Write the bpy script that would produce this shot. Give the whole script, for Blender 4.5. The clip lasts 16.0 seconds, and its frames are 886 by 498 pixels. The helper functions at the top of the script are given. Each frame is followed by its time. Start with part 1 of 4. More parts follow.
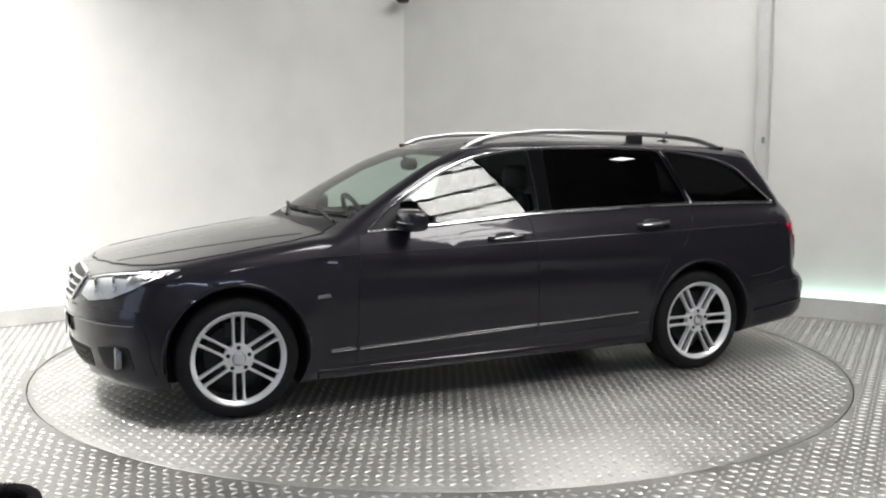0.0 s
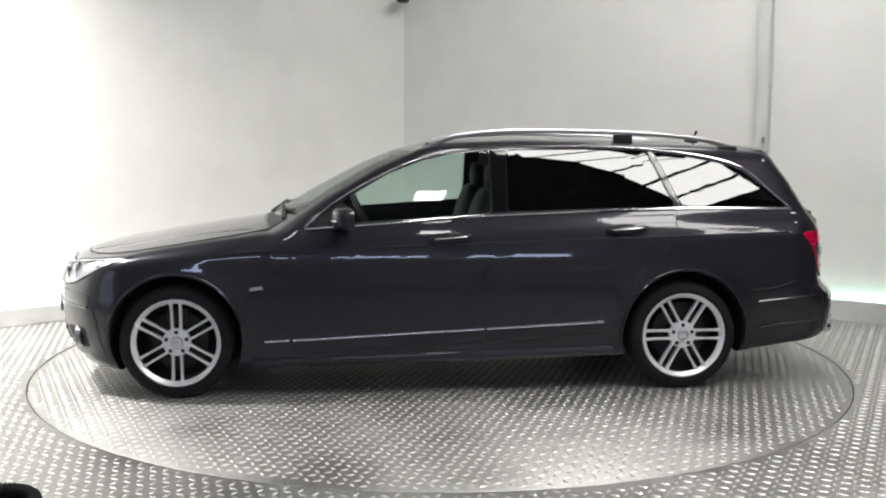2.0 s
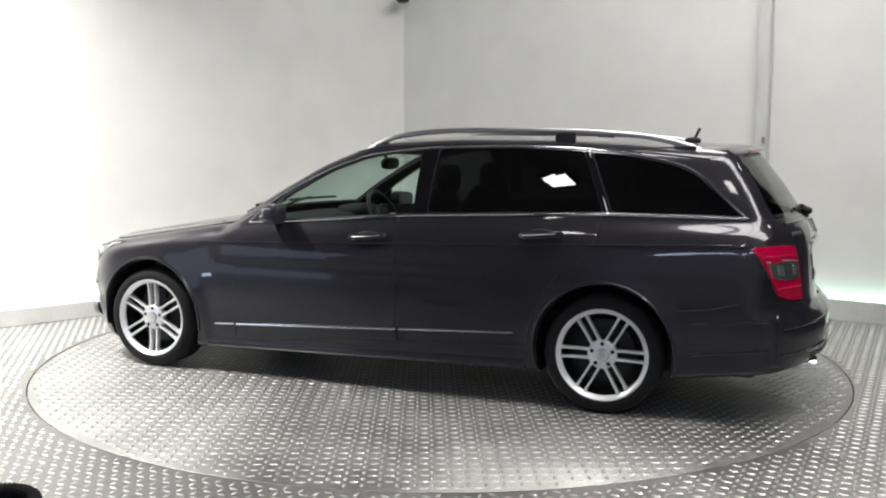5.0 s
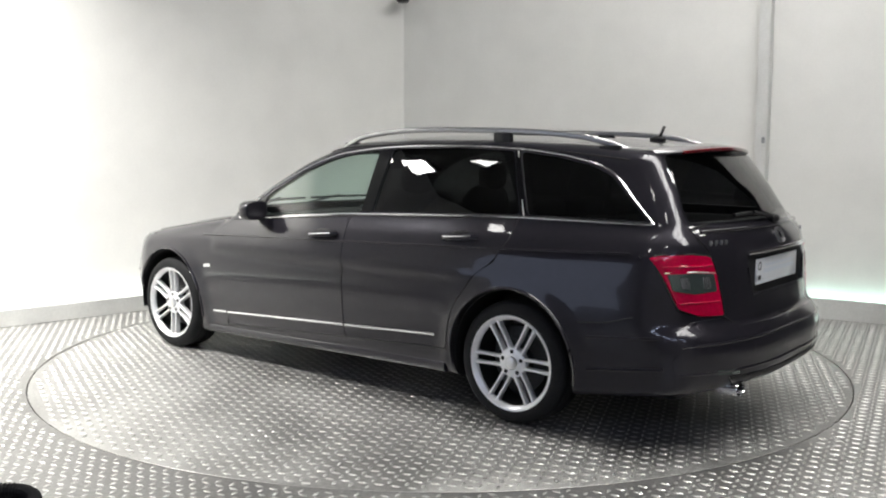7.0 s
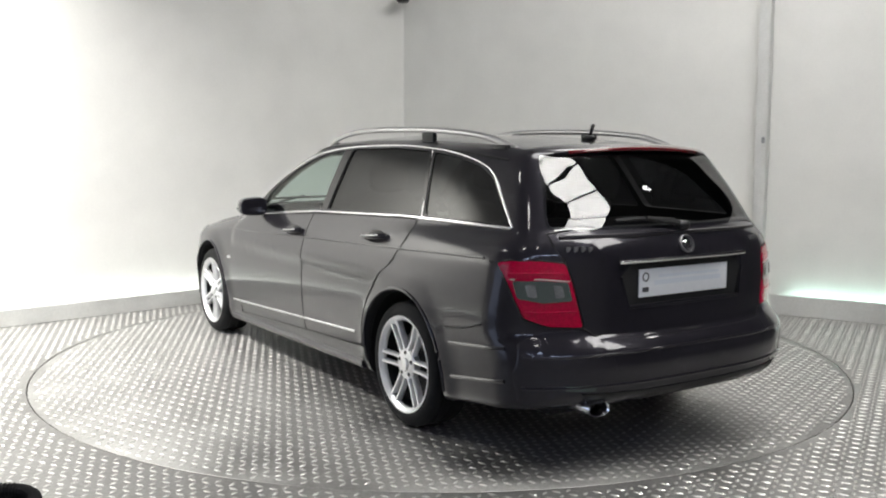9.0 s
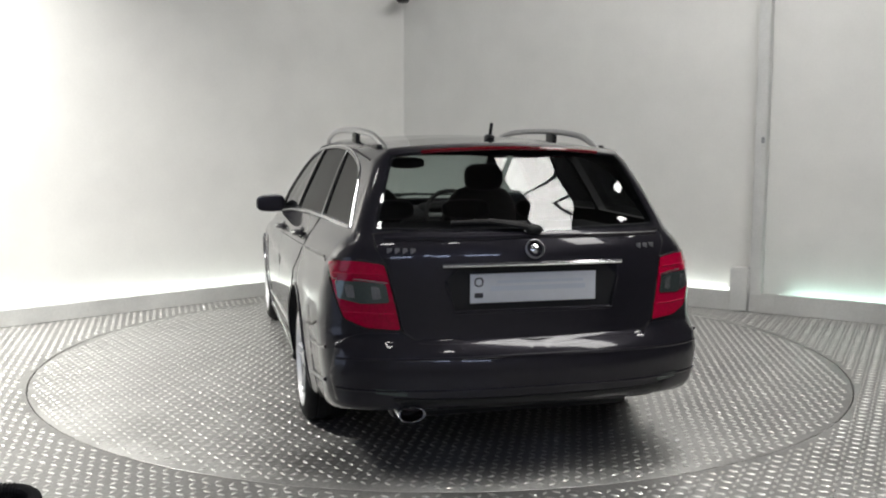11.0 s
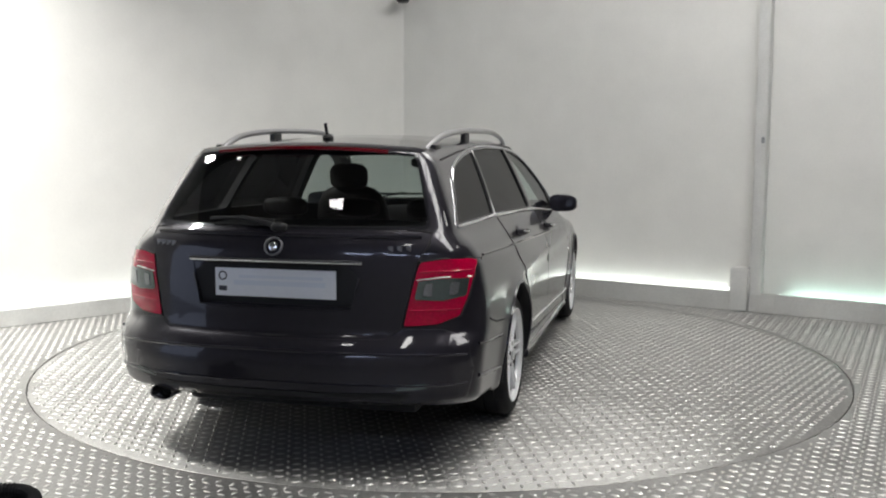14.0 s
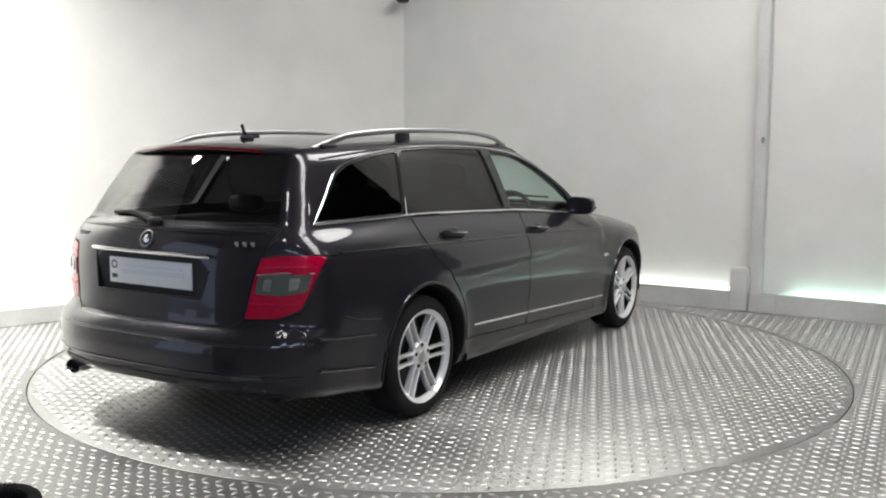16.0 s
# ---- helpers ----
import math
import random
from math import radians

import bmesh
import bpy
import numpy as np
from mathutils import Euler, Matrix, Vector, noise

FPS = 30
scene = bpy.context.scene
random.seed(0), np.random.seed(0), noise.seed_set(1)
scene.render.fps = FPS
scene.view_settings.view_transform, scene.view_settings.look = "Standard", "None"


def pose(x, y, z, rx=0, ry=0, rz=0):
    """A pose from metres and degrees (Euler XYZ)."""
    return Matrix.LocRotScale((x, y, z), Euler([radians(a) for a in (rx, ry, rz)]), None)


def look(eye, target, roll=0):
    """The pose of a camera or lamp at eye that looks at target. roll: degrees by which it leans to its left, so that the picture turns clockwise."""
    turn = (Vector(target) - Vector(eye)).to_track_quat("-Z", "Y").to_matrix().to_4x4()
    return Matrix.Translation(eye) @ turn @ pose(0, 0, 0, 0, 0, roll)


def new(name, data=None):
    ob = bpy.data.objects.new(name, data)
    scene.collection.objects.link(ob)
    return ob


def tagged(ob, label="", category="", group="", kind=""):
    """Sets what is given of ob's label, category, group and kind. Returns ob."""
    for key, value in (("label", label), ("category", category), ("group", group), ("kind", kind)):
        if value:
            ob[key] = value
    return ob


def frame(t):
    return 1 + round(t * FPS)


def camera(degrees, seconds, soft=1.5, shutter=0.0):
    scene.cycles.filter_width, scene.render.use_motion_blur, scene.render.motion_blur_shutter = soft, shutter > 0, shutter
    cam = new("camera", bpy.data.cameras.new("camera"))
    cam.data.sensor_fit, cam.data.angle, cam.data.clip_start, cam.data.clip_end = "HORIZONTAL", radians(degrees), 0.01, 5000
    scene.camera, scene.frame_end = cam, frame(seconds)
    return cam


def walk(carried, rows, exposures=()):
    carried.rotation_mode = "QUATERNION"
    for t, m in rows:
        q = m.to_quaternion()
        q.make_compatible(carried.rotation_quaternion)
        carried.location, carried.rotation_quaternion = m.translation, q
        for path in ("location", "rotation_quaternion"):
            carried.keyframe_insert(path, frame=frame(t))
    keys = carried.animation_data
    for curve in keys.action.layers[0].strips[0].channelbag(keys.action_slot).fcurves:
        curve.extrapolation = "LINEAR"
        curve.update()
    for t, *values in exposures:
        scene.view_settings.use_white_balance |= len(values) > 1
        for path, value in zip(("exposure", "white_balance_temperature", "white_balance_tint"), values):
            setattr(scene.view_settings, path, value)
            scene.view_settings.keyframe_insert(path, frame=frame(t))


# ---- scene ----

# ---- the camera stands still ----
cam = camera(51.5, 16.0, soft=2.1)
EYE = pose(0, -5.93, 1.3256, 90 - 6.195, -0.14, -0.114)
walk(cam, [(0.0, EYE), (16.0, EYE)], exposures=[(0.0, 0.08), (7.0, 0.05), (9.2, -0.03), (11.5, -0.28), (12.5, -0.33), (14.0, -0.20), (15.0, -0.10), (16.0, -0.02)])

# heading of the car on the turntable, degrees, second by second
HEADING = [202.63, 193.69, 184.87, 176.12, 167.38, 158.61, 149.76, 140.82, 131.77,
           122.62, 113.37, 104.06, 94.70, 85.35, 76.06, 66.90, 57.95]
CAR_OFFSET = (0.114, 0.164)
TABLE_R = 2.478

# ---- world and lights ----
world = bpy.data.worlds.new("world")
scene.world = world
world.use_nodes = True
world.node_tree.nodes["Background"].inputs[0].default_value = (0.66, 0.76, 1.0, 1)
world.node_tree.nodes["Background"].inputs[1].default_value = 1.2


def area(name, m, sx, sy, power, colour=(1, 1, 1)):
    d = bpy.data.lights.new(name, "AREA")
    d.shape, d.size, d.size_y, d.energy, d.color = "RECTANGLE", sx, sy, power, colour
    ob = new(name, d)
    ob.matrix_world = m
    return ob


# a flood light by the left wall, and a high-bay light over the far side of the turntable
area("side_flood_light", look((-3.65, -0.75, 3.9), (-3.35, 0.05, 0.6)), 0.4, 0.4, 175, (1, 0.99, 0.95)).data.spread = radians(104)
area("high_bay_light", look((2.1, 0.9, 4.8), (1.5, 0.3, 0)), 1.6, 1.6, 80, (1, 0.98, 0.95))


# ---- materials ----
def mat(name, colour, rough=0.5, metal=0.0, coat=0.0, grain=0.0, scale=40.0, bump=0.0, alpha=None, emit=0.0, spread=0.0, trans=0.0, stain=0.0, spec=0.5):
    """A Principled surface with variation at two scales, and fine relief."""
    m = bpy.data.materials.new(name)
    m.use_nodes = True
    nt = m.node_tree
    b = nt.nodes["Principled BSDF"]
    b.inputs["Base Color"].default_value = (*colour, 1)
    b.inputs["Roughness"].default_value = rough
    b.inputs["Metallic"].default_value = metal
    b.inputs["Coat Weight"].default_value = coat
    b.inputs["Coat Roughness"].default_value = 0.04
    b.inputs["Coat IOR"].default_value = 1.43
    b.inputs["Specular IOR Level"].default_value = spec
    b.inputs["Transmission Weight"].default_value = trans
    if emit:
        b.inputs["Emission Color"].default_value = (*colour, 1)
        b.inputs["Emission Strength"].default_value = emit
    if grain or stain or bump:
        tc = nt.nodes.new("ShaderNodeTexCoord")
        n1 = nt.nodes.new("ShaderNodeTexNoise")
        n1.inputs["Scale"].default_value, n1.inputs["Detail"].default_value = scale, 6
        n2 = nt.nodes.new("ShaderNodeTexNoise")
        n2.inputs["Scale"].default_value, n2.inputs["Detail"].default_value = scale / 25, 4
        for n in (n1, n2):
            nt.links.new(tc.outputs["Object"], n.inputs["Vector"])
        def ramp(src, amount):
            mr = nt.nodes.new("ShaderNodeMapRange")
            mr.inputs[1].default_value, mr.inputs[2].default_value = 0.3, 0.7
            mr.inputs[3].default_value, mr.inputs[4].default_value = 1 - amount, 1 + amount
            nt.links.new(src.outputs["Fac"], mr.inputs[0])
            return mr
        a, c = ramp(n1, grain), ramp(n2, stain)
        mul = nt.nodes.new("ShaderNodeMath")
        mul.operation = "MULTIPLY"
        nt.links.new(a.outputs[0], mul.inputs[0])
        nt.links.new(c.outputs[0], mul.inputs[1])
        vm = nt.nodes.new("ShaderNodeVectorMath")
        vm.operation = "SCALE"
        vm.inputs[0].default_value = colour
        nt.links.new(mul.outputs[0], vm.inputs["Scale"])
        nt.links.new(vm.outputs[0], b.inputs["Base Color"])
        if spread:
            mr = nt.nodes.new("ShaderNodeMapRange")
            mr.inputs[1].default_value, mr.inputs[2].default_value = 0.3, 0.7
            mr.inputs[3].default_value, mr.inputs[4].default_value = rough - spread, rough + spread
            nt.links.new(n2.outputs["Fac"], mr.inputs[0])
            nt.links.new(mr.outputs[0], b.inputs["Roughness"])
        if bump:
            bp = nt.nodes.new("ShaderNodeBump")
            bp.inputs["Strength"].default_value, bp.inputs["Distance"].default_value = bump, 0.002
            nt.links.new(n1.outputs["Fac"], bp.inputs["Height"])
            nt.links.new(bp.outputs[0], b.inputs["Normal"])
    return m


PAINT = mat("metallic_paint", (0.0225, 0.0210, 0.0272), 0.30, 0.42, 1.0, grain=0.12, scale=900, stain=0.05, spec=0.1)
GAP = mat("seam_black", (0.008, 0.008, 0.009), 0.7)
PILLAR = mat("pillar_film", (0.004, 0.004, 0.005), 0.06, spec=0.5)
BLACK = mat("black_plastic", (0.013, 0.013, 0.014), 0.45, spec=0.3, grain=0.2, scale=300, bump=0.1)
GLOSS = mat("gloss_black", (0.008, 0.008, 0.009), 0.12, coat=0.6)
RUBBER = mat("tyre_rubber", (0.011, 0.011, 0.012), 0.8, spec=0.25, grain=0.25, scale=120, bump=0.3, stain=0.2)
ALLOY = mat("alloy_silver", (0.78, 0.78, 0.79), 0.34, 0.45, 0.4, grain=0.05, scale=300, stain=0.05)
CHROME = mat("chrome", (0.80, 0.80, 0.82), 0.13, 1.0, grain=0.03, scale=60)
DULL = mat("dull_metal", (0.30, 0.30, 0.31), 0.45, 1.0, grain=0.2, scale=80)
# Brake and barrel metal, darkened for the shade behind the spokes.
RECESSMETAL = mat("wheel_recess_shade_metal", (0.035, 0.035, 0.036), 0.55, 0.7, grain=0.2, scale=80)
REFLECTOR = mat("lamp_reflector", (0.66, 0.66, 0.69), 0.33, 0.9, grain=0.15, scale=50)
SATIN = mat("satin_aluminium", (0.75, 0.75, 0.76), 0.28, 1.0, grain=0.03, scale=90)
CELL = mat("tail_lamp_cell", (0.30, 0.31, 0.32), 0.22, 0.8, 0.6, grain=0.1, scale=60)
RAIL = mat("brushed_rail", (0.46, 0.46, 0.47), 0.32, 1.0, grain=0.05, scale=120, stain=0.06)
DARKRED = mat("unlit_brake_lens", (0.13, 0.002, 0.008), 0.12, coat=0.4, grain=0.1, scale=80)
WALL = mat("painted_wall", (0.72, 0.712, 0.682), 0.75, grain=0.015, scale=60, bump=0.12, stain=0.04)
PLINTH = mat("grey_painted_board", (0.50, 0.50, 0.48), 0.55, grain=0.06, scale=70, bump=0.1, stain=0.10)
COLUMN = mat("grey_steel_paint", (0.60, 0.60, 0.58), 0.5, grain=0.04, scale=60, stain=0.08)
CEIL = mat("ceiling_sheet", (0.13, 0.13, 0.13), 0.8, grain=0.05, scale=30, stain=0.1)
PLATE = mat("aluminium_tread_plate", (0.32, 0.316, 0.305), 0.44, 0.80, grain=0.14, scale=55, bump=0.15, spread=0.12, stain=0.14)
# About twice as pale as the plate the lugs rise from.
LUG = mat("pale_tread_lugs", (0.62, 0.615, 0.60), 0.42, 0.80, grain=0.08, scale=70, stain=0.10)
STRIP = mat("led_strip", (0.92, 1.0, 0.96), 0.5, emit=13.0)
COOLSTRIP = mat("cool_led_strip", (0.66, 1.0, 0.90), 0.5, emit=12.0)
# Near black, to stand in for the darkness of an unlit hall.
HALL = mat("unlit_hall_dark", (0.045, 0.046, 0.05), 0.7, grain=0.06, scale=40, stain=0.15)
BACKWALL = mat("grey_hall_paint", (0.52, 0.52, 0.54), 0.75, grain=0.04, scale=40, stain=0.10)
SKY = mat("skylight_panel", (1.0, 0.985, 0.95), 0.5, emit=14.0)
LAMPGLOW = mat("lamp_diffuser", (1.0, 0.98, 0.95), 0.5, emit=22.0)
BLUEWIN = mat("daylight_pane", (0.62, 0.72, 1.0), 0.5, emit=12.0)
DARKIN = mat("dark_cabin_trim", (0.016, 0.016, 0.017), 0.75, spec=0.2, grain=0.2, scale=200, bump=0.2)
LEATHER = mat("black_seat_leather", (0.014, 0.013, 0.013), 0.55, spec=0.25, grain=0.2, scale=150, bump=0.3)


def glass(name, colour, rough=0.0, base=0.075, edge=0.80):
    m = bpy.data.materials.new(name)
    m.use_nodes = True
    nt = m.node_tree
    nt.nodes.remove(nt.nodes["Principled BSDF"])
    out = nt.nodes["Material Output"]
    tr = nt.nodes.new("ShaderNodeBsdfTransparent")
    tr.inputs[0].default_value = (*colour, 1)
    gl = nt.nodes.new("ShaderNodeBsdfGlossy")
    gl.inputs["Roughness"].default_value = rough + 0.015
    lw = nt.nodes.new("ShaderNodeLayerWeight")
    lw.inputs[0].default_value = 0.5
    pw = nt.nodes.new("ShaderNodeMath")
    pw.operation = "POWER"
    pw.inputs[1].default_value = 5
    nt.links.new(lw.outputs["Facing"], pw.inputs[0])
    fr = nt.nodes.new("ShaderNodeMath")
    fr.operation = "MULTIPLY_ADD"
    fr.inputs[1].default_value, fr.inputs[2].default_value = edge, base
    nt.links.new(pw.outputs[0], fr.inputs[0])
    mx = nt.nodes.new("ShaderNodeMixShader")
    nt.links.new(fr.outputs[0], mx.inputs[0])
    nt.links.new(tr.outputs[0], mx.inputs[1])
    nt.links.new(gl.outputs[0], mx.inputs[2])
    nt.links.new(mx.outputs[0], out.inputs[0])
    return m


CLEAR = glass("clear_green_glass", (0.74, 0.84, 0.80), base=0.062)
TINT = glass("dark_tinted_glass", (0.022, 0.022, 0.024), edge=0.35)
TINTBACK = glass("tinted_rear_glass", (0.52, 0.54, 0.54))
LENS = glass("lamp_lens", (0.92, 0.94, 0.95))
REDLENS = mat("red_lamp_lens", (0.44, 0.001, 0.036), 0.12, coat=0.5, spec=0.2, grain=0.18, scale=90)
REDRIB = mat("bright_red_rib", (0.50, 0.003, 0.046), 0.2, coat=0.5, grain=0.1, scale=60)
SMOKE = mat("clear_lamp_lens", (0.10, 0.125, 0.12), 0.10, 0.55, 1.0, grain=0.08, scale=60)
WHITE = mat("white_plate", (0.80, 0.82, 0.85), 0.35, coat=0.3, grain=0.02, scale=40)
INK = mat("plate_ink", (0.05, 0.05, 0.06), 0.5)
mat_mirror = mat("mirror_glass", (0.85, 0.86, 0.88), 0.03, 1.0)
FADED = mat("faded_print", (0.70, 0.74, 0.80), 0.4)


# ---- mesh helpers ----
def mesh_of(name, bm, smooth=True):
    me = bpy.data.meshes.new(name)
    bmesh.ops.recalc_face_normals(bm, faces=bm.faces[:])
    bm.to_mesh(me)
    bm.free()
    if smooth:
        for p in me.polygons:
            p.use_smooth = True
        me.set_sharp_from_angle(angle=radians(38))
    return me


def part(name, bm, material, parent=None, label="", smooth=True):
    me = bm if isinstance(bm, bpy.types.Mesh) else mesh_of(name, bm, smooth)
    if material and not me.materials:
        me.materials.append(material)
    ob = new(name, me)
    if parent:
        ob.parent = parent
    if label:
        tagged(ob, label)
    return ob


def empty(name, parent=None):
    ob = new(name)
    ob.empty_display_size = 0.1
    if parent:
        ob.parent = parent
    return ob


def box(x0, x1, y0, y1, z0, z1, bevel=0.0, seg=2, bm=None):
    bm = bm or bmesh.new()
    r = bmesh.ops.create_cube(bm, size=1)
    for v in r["verts"]:
        v.co = Vector(((x0, x1)[v.co.x > 0], (y0, y1)[v.co.y > 0], (z0, z1)[v.co.z > 0]))
    if bevel:
        es = list({e for v in r["verts"] for e in v.link_edges})
        bmesh.ops.bevel(bm, geom=es, offset=bevel, segments=seg, affect="EDGES", profile=0.5)
    return bm


def lathe(profile, n=32, axis="y", centre=(0, 0, 0), bm=None, closed=False):
    """Turn (radius, height) pairs round an axis."""
    bm = bm or bmesh.new()
    rings = []
    for r, h in profile:
        ring = []
        for i in range(n):
            a = 2 * math.pi * i / n
            c, s = r * math.cos(a), r * math.sin(a)
            p = {"y": (c, h, s), "z": (c, s, h), "x": (h, c, s)}[axis]
            ring.append(bm.verts.new(Vector(p) + Vector(centre)))
        rings.append(ring)
    pairs = list(zip(rings, rings[1:])) + ([(rings[-1], rings[0])] if closed else [])
    for a, b in pairs:
        for i in range(n):
            bm.faces.new((a[i], a[(i + 1) % n], b[(i + 1) % n], b[i]))
    if not closed:
        for ring in (rings[0], rings[-1]):
            bm.faces.new(ring)
    return bm


def tube(points, r, n=8, bm=None, flat=1.0, close=False):
    """A round (or flattened) rod along points."""
    bm = bm or bmesh.new()
    pts = [Vector(p) for p in points]
    rings = []
    for i, p in enumerate(pts):
        a, b = pts[max(i - 1, 0)], pts[min(i + 1, len(pts) - 1)]
        if close:
            a, b = pts[i - 1], pts[(i + 1) % len(pts)]
        d = (b - a).normalized()
        up = Vector((0, 0, 1)) if abs(d.z) < 0.95 else Vector((1, 0, 0))
        s = d.cross(up).normalized()
        u = s.cross(d)
        rings.append([bm.verts.new(p + r * (math.cos(k) * s + flat * math.sin(k) * u))
                      for k in (2 * math.pi * j / n for j in range(n))])
    seq = list(zip(rings, rings[1:])) + ([(rings[-1], rings[0])] if close else [])
    for a, b in seq:
        for j in range(n):
            bm.faces.new((a[j], a[(j + 1) % n], b[(j + 1) % n], b[j]))
    if not close:
        bm.faces.new(rings[0])
        bm.faces.new(rings[-1])
    return bm


def prism(poly, axis, lo, hi, bm=None):
    """A solid from a flat outline: axis y takes (x, z), axis x takes (y, z), axis z takes (x, y)."""
    bm = bm or bmesh.new()
    def put(a, b, h):
        return {"y": (a, h, b), "x": (h, a, b), "z": (a, b, h)}[axis]
    lower = [bm.verts.new(put(a, b, lo)) for a, b in poly]
    upper = [bm.verts.new(put(a, b, hi)) for a, b in poly]
    bm.faces.new(lower)
    bm.faces.new(upper)
    n = len(poly)
    for i in range(n):
        bm.faces.new((lower[i], lower[(i + 1) % n], upper[(i + 1) % n], upper[i]))
    bmesh.ops.recalc_face_normals(bm, faces=bm.faces[:])
    return bm


def rounded(poly, r=0.02, seg=3):
    """The outline with rounded corners; r may be one number or one a corner."""
    out = []
    n = len(poly)
    for i in range(n):
        rr = r[i] if isinstance(r, (list, tuple)) else r
        p, a, b = Vector(poly[i]), Vector(poly[i - 1]), Vector(poly[(i + 1) % n])
        da, db = a - p, b - p
        rr = min(rr, da.length * 0.45, db.length * 0.45)
        if rr <= 0.0005:
            out.append(tuple(p))
            continue
        s, e = p + da.normalized() * rr, p + db.normalized() * rr
        for k in range(seg + 1):
            t = k / seg
            out.append(tuple((1 - t) ** 2 * s + 2 * t * (1 - t) * p + t * t * e))
    return out


def smooth_line(pts, n=6, close=False):
    """A Catmull-Rom line through points."""
    pts = [Vector(p) for p in pts]
    m = len(pts)
    out = []
    for i in range(m if close else m - 1):
        p0, p1 = pts[i - 1] if (close or i) else pts[0], pts[i]
        p2 = pts[(i + 1) % m]
        p3 = pts[(i + 2) % m] if close else pts[min(i + 2, m - 1)]
        for k in range(n):
            t = k / n
            out.append(0.5 * (2 * p1 + (p2 - p0) * t + (2 * p0 - 5 * p1 + 4 * p2 - p3) * t * t + (3 * p1 - p0 - 3 * p2 + p3) * t ** 3))
    if not close:
        out.append(pts[-1])
    return [tuple(p) for p in out]


def cut(me, cutters):
    """Subtract solids from a mesh, for good."""
    ob = new("work", me)
    tools = []
    for c in cutters:
        t = new("work_tool", mesh_of("work_tool", c, False))
        t.data.materials.append(GAP)
        tools.append(t)
        md = ob.modifiers.new("cut", "BOOLEAN")
        md.operation, md.object, md.solver = "DIFFERENCE", t, "EXACT"
    dg = bpy.context.evaluated_depsgraph_get()
    dg.update()
    res = bpy.data.meshes.new_from_object(ob.evaluated_get(dg), preserve_all_data_layers=True, depsgraph=dg)
    for o in [ob] + tools:
        d = o.data
        bpy.data.objects.remove(o)
        bpy.data.meshes.remove(d)
    return res


# ---- the form of the car: x ahead, y to its left, z up, from the ground midway between the axles ----
def smax(a, b, k):
    h = np.maximum(k - np.abs(a - b), 0) / k
    return np.maximum(a, b) + h * h * k * 0.25


def smin(a, b, k):
    return -smax(-a, -b, k)


def lut(xs, zs):
    o = np.argsort(xs)
    xs, zs = np.array(xs)[o], np.array(zs)[o]
    g = np.linspace(xs[0], xs[-1], 400)
    v = np.interp(g, xs, zs)
    ker = np.hanning(23)
    ker /= ker.sum()
    v = np.convolve(np.pad(v, 11, mode="reflect", reflect_type="odd"), ker, "valid")
    return lambda q: np.interp(q, g, v)


NOSE_X = lut((0.10, 0.20, 0.34, 0.50, 0.60, 0.70, 0.80, 1.0), (2.04, 2.08, 2.135, 2.15, 2.13, 2.095, 2.01, 1.90))
TAIL_X = lut((0.10, 0.20, 0.33, 0.46, 0.525, 0.57, 0.80, 0.90, 1.0), (-2.33, -2.38, -2.435, -2.45, -2.425, -2.37, -2.355, -2.335, -2.30))
DECK_Z = lut((2.2, 2.1, 1.95, 1.80, 1.52, 1.16, 0.96, 0.6, -0.24, -1.35, -2.4), (0.64, 0.71, 0.762, 0.79, 0.84, 0.895, 0.922, 0.945, 0.985, 1.015, 1.01))
SCREEN_X = lut((0.80, 0.93, 1.083, 1.237, 1.335, 1.395, 1.46), (1.14, 0.955, 0.70, 0.41, 0.19, 0.0, -0.2))
GATE_X = lut((0.9, 1.0, 1.15, 1.33, 1.42), (-2.345, -2.285, -2.185, -2.045, -1.97))
ROOF_Z = lut((0.4, 0.1, -0.1, -0.5, -1.0, -1.5, -2.1), (1.34, 1.375, 1.395, 1.41, 1.405, 1.385, 1.345))


